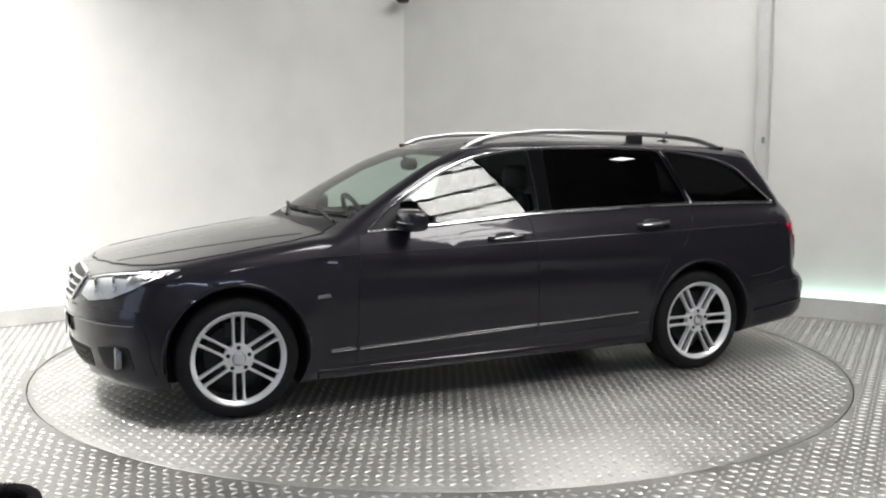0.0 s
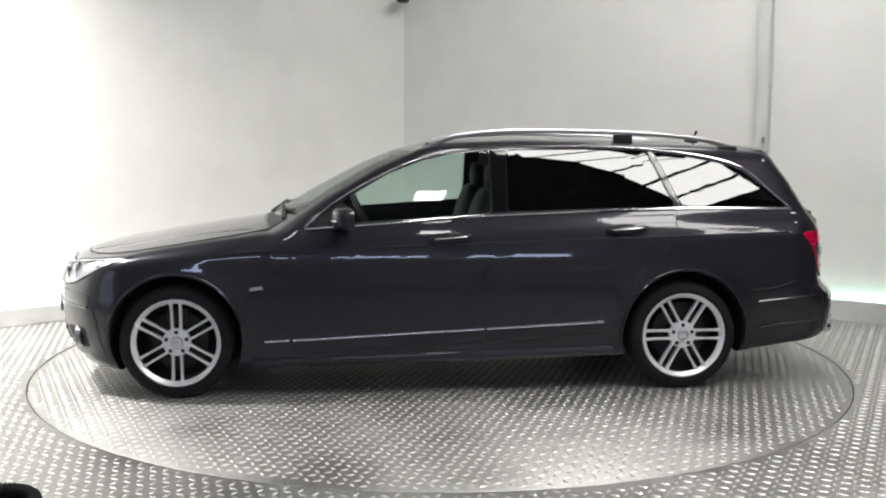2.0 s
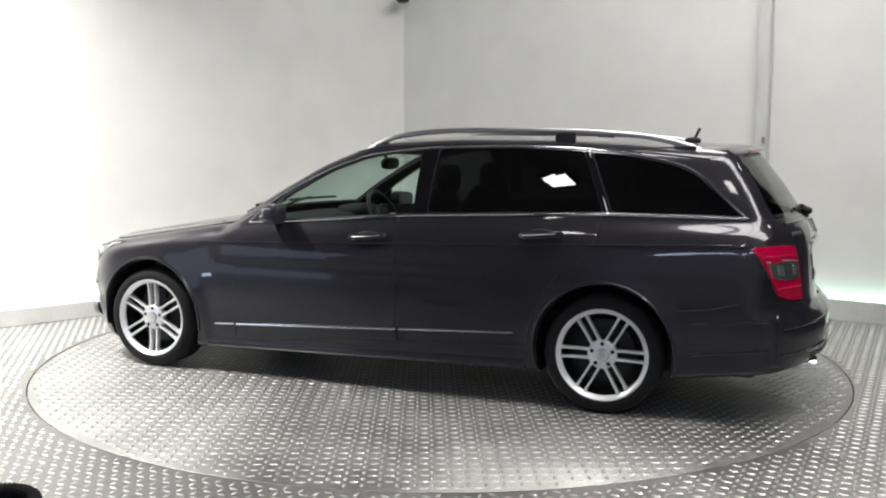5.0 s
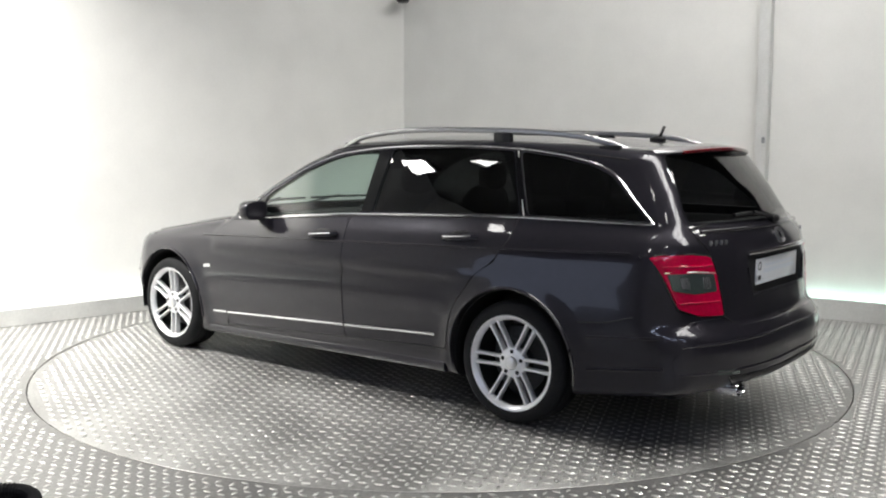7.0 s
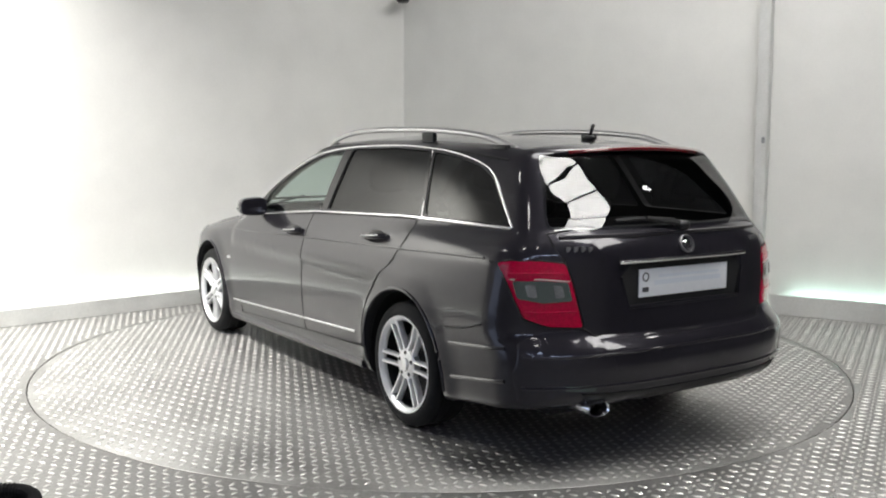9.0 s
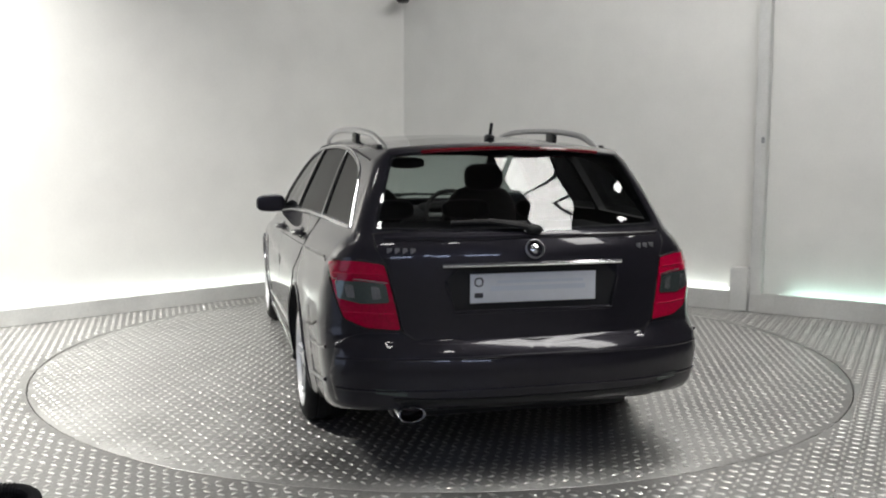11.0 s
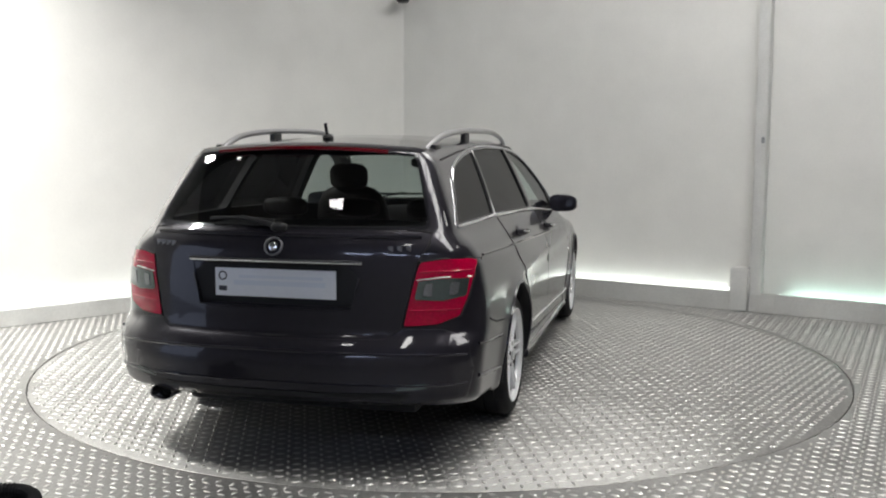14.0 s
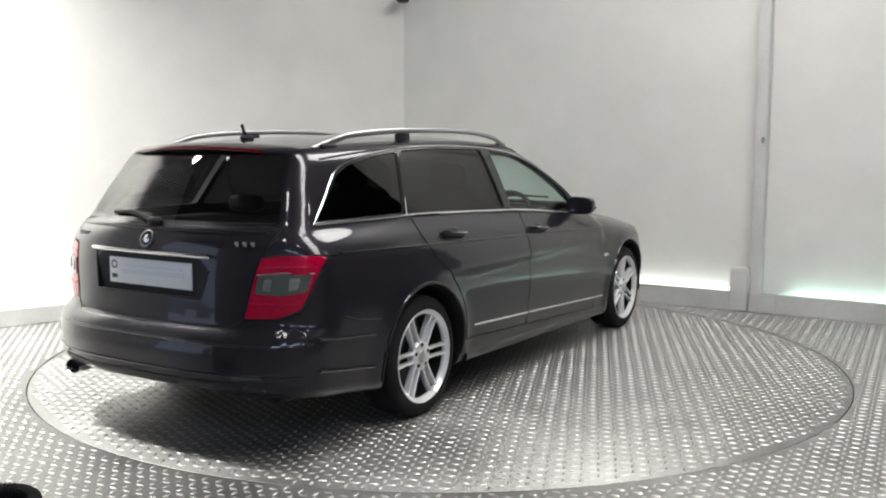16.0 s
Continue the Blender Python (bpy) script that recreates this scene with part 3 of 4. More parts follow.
def mirror(poly):
    return [(-a, b) for a, b in poly]


def grow(poly, d):
    """The outline moved outwards by d metres."""
    n = len(poly)
    area2 = sum(poly[i][0] * poly[(i + 1) % n][1] - poly[(i + 1) % n][0] * poly[i][1] for i in range(n))
    sg = 1 if area2 > 0 else -1
    out = []
    for i in range(n):
        p, a, b = Vector(poly[i]), Vector(poly[i - 1]), Vector(poly[(i + 1) % n])
        e, f = (p - a).normalized(), (b - p).normalized()
        m = Vector((e.y + f.y, -e.x - f.x))
        m = m.normalized() * min(1 / max(0.35, m.length / 2), 1.6) if m.length > 1e-6 else Vector((e.y, -e.x))
        out.append(tuple(p + m * d * sg))
    return out


def superball(c, r, p=2.6, n=20, m=12):
    """A rounded pillow with half-sizes r."""
    bm = bmesh.new()
    sg = lambda v, e: math.copysign(abs(v) ** e, v)
    e = 2 / p
    rings = []
    for j in range(1, m):
        b = math.pi * (j / m - 0.5)
        rings.append([bm.verts.new((c[0] + r[0] * sg(math.cos(b), e) * sg(math.cos(a), e), c[1] + r[1] * sg(math.cos(b), e) * sg(math.sin(a), e), c[2] + r[2] * sg(math.sin(b), e)))
                      for a in (2 * math.pi * i / n for i in range(n))])
    for p0, p1 in zip(rings, rings[1:]):
        for i in range(n):
            bm.faces.new((p0[i], p0[(i + 1) % n], p1[(i + 1) % n], p1[i]))
    bm.faces.new(rings[0])
    bm.faces.new(rings[-1])
    return bm


def build_wheel(car, hx, s):
    """s: 1 on the left side, -1 on the right."""
    w = empty("wheel", car)
    w.matrix_local = pose(hx, 0, HUB_Z, 0, 0, 0 if s > 0 else 180)
    f = FACE_Y
    R = TYRE_R
    prof = [(0.222, f - 0.20), (0.250, f - 0.215), (0.288, f - 0.205), (R - 0.003, f - 0.185), (R, f - 0.16), (R, f - 0.115), (R - 0.006, f - 0.113), (R - 0.006, f - 0.105), (R, f - 0.103), (R, f - 0.058),
            (R - 0.006, f - 0.056), (R - 0.006, f - 0.048), (R, f - 0.046), (R - 0.002, f - 0.026), (0.291, f - 0.010), (0.268, f + 0.004), (0.247, f + 0.006), (0.236, f + 0.002), (0.224, f - 0.01)]
    part("tyre", lathe(prof, 56, "y", closed=True), RUBBER, w)
    part("rim", lathe([(0.234, f - 0.03), (0.236, f + 0.000), (0.2335, f + 0.004), (0.228, f + 0.003), (0.224, f - 0.004), (0.213, f - 0.010), (0.209, f - 0.018), (0.211, f - 0.03)], 56, "y", closed=True), ALLOY, w)
    # The rim's inner side, with the wheel's inner shade put into its colour.
    part("barrel", lathe([(0.228, f - 0.19), (0.233, f - 0.19), (0.233, f - 0.031), (0.211, f - 0.031), (0.213, f - 0.06), (0.218, f - 0.19)], 48, "y", closed=True), RECESSMETAL, w, "inner barrel, darkened for the shade inside the wheel")
    part("brake_disc", lathe([(0.07, f - 0.115), (0.155, f - 0.115), (0.155, f - 0.090), (0.075, f - 0.090), (0.065, f - 0.06), (0.03, f - 0.06)], 40, "y"), RECESSMETAL, w)
    # Black disc fills the barrel and stands in for the shade deep inside.
    part("hub_shadow_plate", lathe([(0.03, f - 0.19), (0.214, f - 0.19), (0.214, f - 0.17), (0.03, f - 0.17)], 32, "y"), GAP, w, "dust shield, black for the shade deep in the wheel")
    part("caliper", box(-0.06, 0.06, f - 0.135, f - 0.075, 0.10, 0.175, 0.012), RECESSMETAL, w)
    hub = lathe([(0.072, f - 0.055), (0.076, f - 0.024), (0.070, f - 0.016), (0.036, f - 0.012), (0.032, f - 0.017)], 36, "y")
    part("hub", hub, ALLOY, w)
    part("centre_cap", lathe([(0.031, f - 0.016), (0.031, f - 0.007), (0.027, f - 0.004), (0.010, f - 0.003)], 28, "y"), SATIN, w)
    # six pairs of parallel spokes
    pair = []
    for side in (1, -1):
        bm = bmesh.new()
        secs = [(0.050, 0.0200, 0.0100, -0.017, -0.047), (0.085, 0.0220, 0.0074, -0.016, -0.047), (0.13, 0.0228, 0.0066, -0.016, -0.048), (0.19, 0.0236, 0.0072, -0.011, -0.045), (0.216, 0.0245, 0.0115, -0.008, -0.040)]
        rings = []
        for r, off, hw, top, bot in secs:
            o = off * side
            rings.append([bm.verts.new((o + a, f + b, r)) for a, b in ((-hw * 0.8, bot), (hw * 0.8, bot), (hw, top - 0.005), (hw * 0.6, top), (-hw * 0.6, top), (-hw, top - 0.005))])
        for p0, p1 in zip(rings, rings[1:]):
            for i in range(6):
                bm.faces.new((p0[i], p0[(i + 1) % 6], p1[(i + 1) % 6], p1[i]))
        bm.faces.new(rings[0])
        bm.faces.new(rings[-1])
        pair.append(mesh_of("spoke", bm))
    for k in range(6):
        for me in pair:
            ob = part("spoke", me, ALLOY, w)
            ob.matrix_local = pose(0, 0, 0, 0, 60 * k + (30 if hx < 0 else 0), 0)
    bolt = mesh_of("bolt", lathe([(0.0105, f - 0.02), (0.0105, f - 0.0125), (0.004, f - 0.0125)], 10, "y"))
    for k in range(5):
        a = 2 * math.pi * (k + 1.25) / 5
        ob = part("bolt", bolt, GAP, w)
        ob.location = (0.055 * math.cos(a), 0, 0.055 * math.sin(a))


def build_seat(car, x, y, rear=False):
    w = 0.25 if not rear else 0.62
    st = empty("seat" if not rear else "rear_bench", car)
    st.location = (x, y, 0)
    part("cushion", superball((0.05, 0, 0.48), (0.28, w, 0.09), 3.4), LEATHER, st)
    bm = superball((0, 0, 0), (0.075, w * 0.97, 0.33 if not rear else 0.25), 3.2)
    bmesh.ops.transform(bm, matrix=pose(-0.27, 0, 0.78 if not rear else 0.71, 0, -14, 0), verts=bm.verts[:])
    part("backrest", bm, LEATHER, st)
    for hy in ([0] if not rear else [-0.40, 0.0, 0.40]):
        bm = superball((-0.375, hy, 1.155 if not rear else 1.02), (0.048, 0.125, 0.085 if not rear else 0.05), 3.0)
        part("headrest", bm, LEATHER, st)
        for d in (-0.05, 0.05):
            part("headrest_post", tube([(-0.35, hy + d, 0.98 if not rear else 0.90), (-0.372, hy + d, 1.12 if not rear else 1.0)], 0.006), CHROME, st)


def arch_band(hx, s):
    """The liner over a wheel, open towards the ground."""
    bm = bmesh.new()
    rows = []
    for a in np.linspace(-0.22, math.pi + 0.22, 40):
        c, d = math.cos(a), math.sin(a)
        rows.append([bm.verts.new((hx + r * c, s * y, HUB_Z + 0.012 + r * d)) for r, y in ((0.347, 0.57), (0.347, 0.85), (0.344, 0.85), (0.344, 0.57))])
    for p, q in zip(rows, rows[1:]):
        for i in range(4):
            bm.faces.new((p[i], p[(i + 1) % 4], q[(i + 1) % 4], q[i]))
    bm.faces.new(rows[0])
    bm.faces.new(rows[-1])
    return bm


def build_car():
    car = empty("estate_car")
    # the shell: outer skin, hollow cabin, then the openings
    v, f = nets(form, (-2.6, -1.0, 0.05), (2.35, 1.0, 1.5), 0.022)

    def cabin(x, y, z):
        c = np.maximum(form(x, y, z) + 0.05, x - 0.92)
        c = np.maximum(c, np.maximum(-2.24 - x, 0.36 - z))
        for hx in (-1.38, 1.38):
            c = np.maximum(c, 0.41 - np.sqrt((x - hx) ** 2 + (z - HUB_Z) ** 2))
        return c

    v2, f2 = nets(cabin, (-2.4, -1.0, 0.3), (1.1, 1.0, 1.5), 0.035)
    me = bpy.data.meshes.new("body")
    me.from_pydata(v.tolist() + v2.tolist(), [], f.tolist() + (f2[:, ::-1] + len(v)).tolist())
    me.materials.append(PAINT)
    me.materials.append(DARKIN)
    me.materials.append(GAP)
    idx = np.zeros(len(f) + len(f2), dtype=np.int32)
    idx[len(f):] = 1
    me.polygons.foreach_set("material_index", idx)
    cutters = [lathe([(0.350, 0.56 * s), (0.350, 1.1 * s)], 56, "y", (hx, 0, HUB_Z + 0.012)) for hx in (1.38, -1.38) for s in (1, -1)]
    cutters += [prism(rounded(p, 0.025), "y", -1.1, 1.1) for p in (FRONT_GLASS, REAR_GLASS, QUARTER_GLASS)]
    cutters += [prism(rounded(GATE_GLASS, 0.03), "x", -2.6, -1.7), prism(SCREEN, "z", 0.950, 1.7)]
    cutters += [prism([(0.375, 0.852), (-0.375, 0.852), (-0.335, 0.672), (0.335, 0.672)], "x", -2.6, -2.334)]
    me = cut(me, cutters)
    for p in me.polygons:
        p.use_smooth = True
    me.set_sharp_from_angle(angle=radians(40))
    part("body", me, PAINT, car)

    # doors on both sides
    FD = [(0.775, 0.235), (0.772, 0.55), (0.752, 0.886), (0.34, 0.912), (-0.238, 0.953), (-0.256, 0.70), (-0.262, 0.288)]
    RD_ = [(-0.272, 0.290), (-0.266, 0.70), (-0.248, 0.954), (-0.87, 0.977), (-1.35, 0.988), (-1.335, 0.90), (-1.27, 0.79), (-1.14, 0.69), (-1.045, 0.55), (-1.005, 0.42), (-0.995, 0.325)]
    for flip in (False, True):
        s = -1 if flip else 1
        fd = part("front_door", skin(rounded(FD, [0.03, 0, 0.02, 0, 0.02, 0, 0.03]), "y", 0.003, 0.012, 0.03, flip), PAINT, car)
        rd = part("rear_door", skin(rounded(RD_, [0.03, 0, 0.02, 0, 0.02, 0.02, 0.04, 0.05, 0.05, 0.03, 0.03]), "y", 0.003, 0.012, 0.03, flip), PAINT, car)
        # dark seams round them
        for pts in ([p for p in FD] , [p for p in RD_]):
            ring = lay(grow(pts, 0.0035), "y", 0.0002, flip)
            part("door_seal", tube(ring, 0.0035, 6, close=True), GAP, car, "dark door gap")
        # windows
        for nm, poly, m in (("front_side_window", FRONT_GLASS, CLEAR), ("rear_side_window", REAR_GLASS, TINT), ("quarter_window", QUARTER_GLASS, TINT)):
            part(nm, skin(rounded(grow(poly, 0.003), 0.025), "y", -0.007, 0.004, 0.06, flip), m, car, "clear green side glass" if m == CLEAR else "dark privacy glass").visible_shadow = False
        # black pillars between the panes
        part("pillar_trim", skin([(-0.318, 0.985), (-0.397, 0.989), (-0.410, 1.326), (-0.318, 1.320)], "y", 0.004, 0.009, 0.06, flip), PILLAR, car, "gloss black pillar trim")
        part("pillar_trim", skin([(-1.356, 1.014), (-1.389, 1.014), (-1.256, 1.312), (-1.224, 1.316)], "y", 0.003, 0.008, 0.06, flip), PILLAR, car, "black pillar trim")
        part("window_divider", tube(lay([(-1.376, 1.008), (-1.243, 1.318)], "y", 0.004, flip), 0.0032), SATIN, car, "thin bright divider bar")
        # the small fixed corner behind the mirror
        part("sail_panel", skin([(0.672, 0.919), (0.545, 0.926), (0.50, 1.035), (0.545, 1.015)], "y", 0.0015, 0.006, 0.05, flip), BLACK, car)
        # bright trims
        part("belt_trim", tube(lay(smooth_line([(a, b, 0) for a, b in BELT], 8), "y", 0.003, flip), 0.0085, 8, flat=0.9), CHROME, car, "bright trim under the windows")
        part("window_trim", tube(lay(smooth_line([(a, b, 0) for a, b in ARC], 6), "y", 0.003, flip), 0.0044, 8), CHROME, car, "bright trim over the windows")
        part("door_strip", tube(lay([(0.765 - k * 0.1025, 0.3085 + k * 0.0049) for k in range(11)], "y", 0.005, flip), 0.0075, 8), CHROME, fd, "bright rubbing strip")
        part("door_strip", tube(lay([(-0.275 - k * 0.108, 0.358 + k * 0.005) for k in range(7)], "y", 0.005, flip), 0.0075, 8), CHROME, rd, "bright rubbing strip")
        part("wing_strip", tube(lay([(0.915 - k * 0.033, 0.302 + k * 0.0015) for k in range(5)], "y", 0.003, flip), 0.007, 8), CHROME, car, "bright rubbing strip")
        part("wing_badge", skin(rounded([(0.99, 0.578), (0.915, 0.585), (0.925, 0.604), (0.985, 0.597)], 0.006), "y", 0.004, 0.004, 0.05, flip), CHROME, car, "small bright wing badge")
        # handles
        for door, x0, z0 in ((fd, -0.08, 0.850), (rd, -1.05, 0.892)):
            y0 = float(side_y(x0, z0))
            h = empty("door_handle", door)
            bm = tube([(x0 + d, s * (y0 + o), z0 + 0.08 * -d) for d, o in ((0.105, 0.004), (0.09, 0.026), (0.04, 0.038), (-0.04, 0.038), (-0.09, 0.026), (-0.105, 0.004))], 0.014, 8, flat=1.1)
            part("grip", bm, PAINT, h)
            part("grip_trim", tube([(x0 + d, s * (y0 + o), z0 + 0.005 + 0.08 * -d) for d, o in ((0.085, 0.038), (0.04, 0.0505), (-0.04, 0.0505), (-0.085, 0.038))], 0.0026, 6), SATIN, h)
            bm = superball((x0, s * (y0 - 0.008), z0), (0.075, 0.012, 0.030), 2.2)
            part("grip_recess", bm, BLACK, h)
        # the mirror
        mr = empty("door_mirror", car)
        bm = superball((0, 0, 0), (0.066, 0.098, 0.062), 3.2, 28, 16)
        for q in bm.verts:
            k = (q.co.y + 0.098) / 0.196
            q.co.z *= 0.88 + 0.12 * (1 - k)
            if q.co.x < -0.03:
                q.co.x = -0.03 - 0.25 * (-0.03 - q.co.x)
            q.co.x -= 0.035 * k * k
        bmesh.ops.transform(bm, matrix=pose(0.495, s * 0.884, 0.960) @ Matrix.Diagonal((1, s, 1, 1)), verts=bm.verts[:])
        part("shell", bm, PAINT, mr)
        part("mirror_glass", superball((0.460, s * 0.888, 0.958), (0.004, 0.080, 0.046), 3.2, 20, 10), mat_mirror, mr, "reflecting mirror glass")
        part("arm", tube([(0.53, s * 0.72, 0.918), (0.53, s * 0.80, 0.925), (0.515, s * 0.85, 0.945)], 0.028, 10, flat=0.7), BLACK, mr)
        part("indicator", tube([(0.556, s * 0.85, 0.952), (0.556, s * 0.90, 0.950), (0.534, s * 0.950, 0.948), (0.508, s * 0.974, 0.946)], 0.007, 6), SMOKE, mr, "clear indicator strip")
        # the lamps at the front
        lamp = empty("headlight", car)
        HL = [(0.405, 0.598), (0.425, 0.688), (0.54, 0.714), (0.68, 0.731), (0.765, 0.745), (0.804, 0.752), (0.799, 0.722), (0.745, 0.655), (0.65, 0.603), (0.50, 0.577)]
        HLs = rounded([(s * a, b) for a, b in HL], 0.02)
        part("reflector", skin(HLs, "x+", 0.002, 0.01, 0.03), REFLECTOR, lamp)
        for cy, cz, r in ((0.50, 0.645, 0.045), (0.62, 0.665, 0.045)):
            cx = float(nose_x(cy, cz))
            part("projector", lathe([(r, -0.004), (r, 0.006), (r * 0.8, 0.008), (r * 0.7, 0.0), (r * 0.35, 0.003), (0.004, 0.008)], 20, "x", (cx - 0.008, s * cy, cz)), CHROME, lamp)
        part("indicator", skin(rounded([(s * a, b) for a, b in ((0.70, 0.665), (0.712, 0.722), (0.775, 0.738), (0.76, 0.700))], 0.012), "x+", 0.006, 0.006, 0.03), CHROME, lamp, "bright corner reflector")
        part("lamp_brow", tube(lay([(s * a, b) for a, b in ((0.432, 0.676), (0.54, 0.702), (0.68, 0.719), (0.755, 0.733))], "x+", 0.007), 0.006, 6), BLACK, lamp, "dark brow inside the lamp")
        part("lens", skin(HLs, "x+", 0.013, 0.010, 0.03), LENS, lamp).visible_shadow = False
        ring = lay([(s * a, b) for a, b in grow(HL, 0.002)], "x+", 0.003)
        part("lamp_seal", tube(ring, 0.005, 6, close=True), GAP, lamp)
        fx = float(nose_x(0.66, 0.315))
        fog = empty("fog_lamp", car)
        part("bezel", lathe([(0.056, -0.02), (0.058, 0.008), (0.045, 0.012), (0.042, -0.012)], 24, "x", (fx, s * 0.66, 0.315)), DULL, fog)
        part("lens", lathe([(0.043, -0.010), (0.040, -0.002), (0.02, 0.004), (0.004, 0.005)], 24, "x", (fx, s * 0.66, 0.315)), SMOKE, fog)
        # the lamps at the tail
        tl = empty("tail_light", car)
        TL = [(0.552, 0.603), (0.580, 0.74), (0.608, 0.862), (0.70, 0.874), (0.785, 0.872), (0.812, 0.862), (0.806, 0.80), (0.790, 0.72), (0.762, 0.640), (0.68, 0.608)]
        part("red_lens", skin(rounded([(s * a, b) for a, b in TL], 0.012), "x-", 0.008, 0.016, 0.03), REDLENS, tl, "red lamp lens")
        CL = [(0.592, 0.712), (0.606, 0.788), (0.70, 0.796), (0.794, 0.794), (0.786, 0.722), (0.70, 0.704)]
        cl = part("clear_lens", skin(rounded([(s * a, b) for a, b in CL], 0.010), "x-", 0.012, 0.006, 0.03), SMOKE, tl, "clear reversing and indicator lens")
        for cell in ([(0.624, 0.728), (0.631, 0.775), (0.664, 0.779), (0.657, 0.723)], [(0.722, 0.726), (0.728, 0.780), (0.762, 0.780), (0.754, 0.730)]):
            part("reflector", skin(rounded([(s * a, b) for a, b in cell], 0.008), "x-", 0.0145, 0.004, 0.03), CELL, cl, "bright reflector cell")
        for z, y0, y1 in ((0.668, 0.575, 0.765), (0.826, 0.61, 0.80)):
            part("lens_rib", tube(lay([(s * (y0 + (y1 - y0) * k / 6), z) for k in range(7)], "x-", 0.0085), 0.0042, 6), REDRIB, tl)
        part("lens_line", tube(lay([(s * a, b) for a, b in ((0.60, 0.792), (0.70, 0.802), (0.800, 0.799))], "x-", 0.012), 0.0025, 6), SATIN, tl, "bright divider in the lamp")
        ring = lay([(s * a, b) for a, b in grow(TL, 0.003)], "x-", 0.001)
        part("lamp_seal", tube(ring, 0.005, 6, close=True), GAP, tl)
        part("shoulder_crease", tube(lay([(x, 0.789 - 0.03 * (x - 0.78)) for x in np.linspace(1.02, -1.98, 60)], "y", 0.0025, flip), 0.0048, 8), PAINT, car, "sharp shoulder crease")
        # roof rails
        rail = empty("roof_rail", car)
        RL = [(0.06, -0.012, 0.545), (-0.02, 0.012, 0.548), (-0.16, 0.040, 0.548), (-0.5, 0.056, 0.548), (-1.1, 0.056, 0.540), (-1.5, 0.044, 0.528), (-1.68, 0.018, 0.518), (-1.80, -0.014, 0.508)]
        RL = [(x, s * yy, float(top_z(x, yy)) + up) for x, up, yy in RL]
        part("bar", tube(smooth_line(RL, 6), 0.0125, 10, flat=1.2), RAIL, rail)
        for x in (-0.02, -1.10, -1.72):
            zz = float(top_z(x, 0.54))
            part("foot", box(x - 0.055, x + 0.055, s * 0.538 - 0.013, s * 0.538 + 0.013, zz - 0.02, zz + (0.046 if x == -1.10 else 0.014), 0.006), BLACK, rail)
        part("roof_groove", tube([(x, s * 0.592, float(top_z(x, 0.592)) + 0.001) for x in np.linspace(0.1, -1.85, 30)], 0.005, 6), GAP, car, "dark roof channel")
        # wheel arch lips and liners
        for hx in (1.38, -1.38):
            arc = [(hx + 0.356 * math.cos(a), HUB_Z + 0.012 + 0.356 * math.sin(a)) for a in np.linspace(-0.18, math.pi + 0.18, 36)]
            part("arch_lip", tube(lay(arc, "y", 0.0, flip), 0.008, 8), PAINT, car)
            part("arch_liner", arch_band(hx, s), BLACK, car, "black arch liner")
        # side skirt
        part("side_skirt", tube(lay([(x, 0.205 - 0.02 * x) for x in np.linspace(0.98, -0.98, 24)], "y", -0.004, flip), 0.022, 10, flat=1.3), PAINT, car, "painted side skirt")
    for hx in (1.38, -1.38):
        for s in (1, -1):
            build_wheel(car, hx, s)

    # glass at both ends
    part("rear_window", skin(rounded(grow(GATE_GLASS, 0.012), 0.03), "x-", 0.001, 0.006, 0.05), TINTBACK, car, "dark tinted rear window").visible_shadow = False
    part("windscreen", skin(SCREEN, "z", 0.001, 0.005, 0.05), CLEAR, car, "clear windscreen").visible_shadow = False

    # bonnet and its shut line
    half = [(0.985, 0.0), (0.965, 0.30), (0.90, 0.665), (1.10, 0.722), (1.40, 0.732), (1.60, 0.720), (1.74, 0.668), (1.84, 0.572), (1.92, 0.42), (1.98, 0.20), (2.0, 0.0)]
    hood = half + [(x, -y) for x, y in half[-2:0:-1]]
    part("bonnet", skin(hood, "z", 0.004, 0.012, 0.04), PAINT, car)
    part("bonnet_seal", tube(lay(grow(hood, 0.004), "z", 0.0005), 0.005, 6, close=True), GAP, car, "dark bonnet gap")
    for y in (1, -1):
        line = [(x, y * (0.40 + 0.23 * (1.9 - x))) for x in np.linspace(1.9, 1.0, 20)]
        part("bonnet_crease", tube(lay(line, "z", 0.0015), 0.011, 8, flat=0.5), PAINT, car)
    part("cowl_panel", skin([(0.93 - 0.3 * y * y, y) for y in np.linspace(-0.64, 0.64, 9)] + [(0.962 - 0.12 * y * y, y) for y in np.linspace(0.64, -0.64, 9)], "z", 0.003, 0.006, 0.05), BLACK, car, "black plastic cowl")
    for y0, y1 in ((0.10, 0.62), (-0.48, 0.04)):
        pts = [(0.885 - 0.3 * y * y, y) for y in np.linspace(y0, y1, 7)]
        wp = empty("windscreen_wiper", car)
        part("blade", tube(lay(pts, "z", 0.018), 0.009, 6), BLACK, wp)
        part("arm", tube([(0.945 - 0.3 * y1 * y1, y1, float(top_z(0.945 - 0.3 * y1 * y1, y1)) + 0.01), lay([pts[3]], "z", 0.03)[0]], 0.008, 6), BLACK, wp)

    # grille
    gr = empty("grille", car)
    GR = [(0.365, 0.700), (0.375, 0.66), (0.315, 0.568), (0.0, 0.556), (-0.315, 0.568), (-0.375, 0.66), (-0.365, 0.700), (0.0, 0.712)]
    part("mesh", skin(GR, "x+", 0.003, 0.01, 0.04), GAP, gr, "dark grille opening")
    part("surround", tube(lay(rounded(GR, 0.02), "x+", 0.008), 0.010, 8, close=True), CHROME, gr)
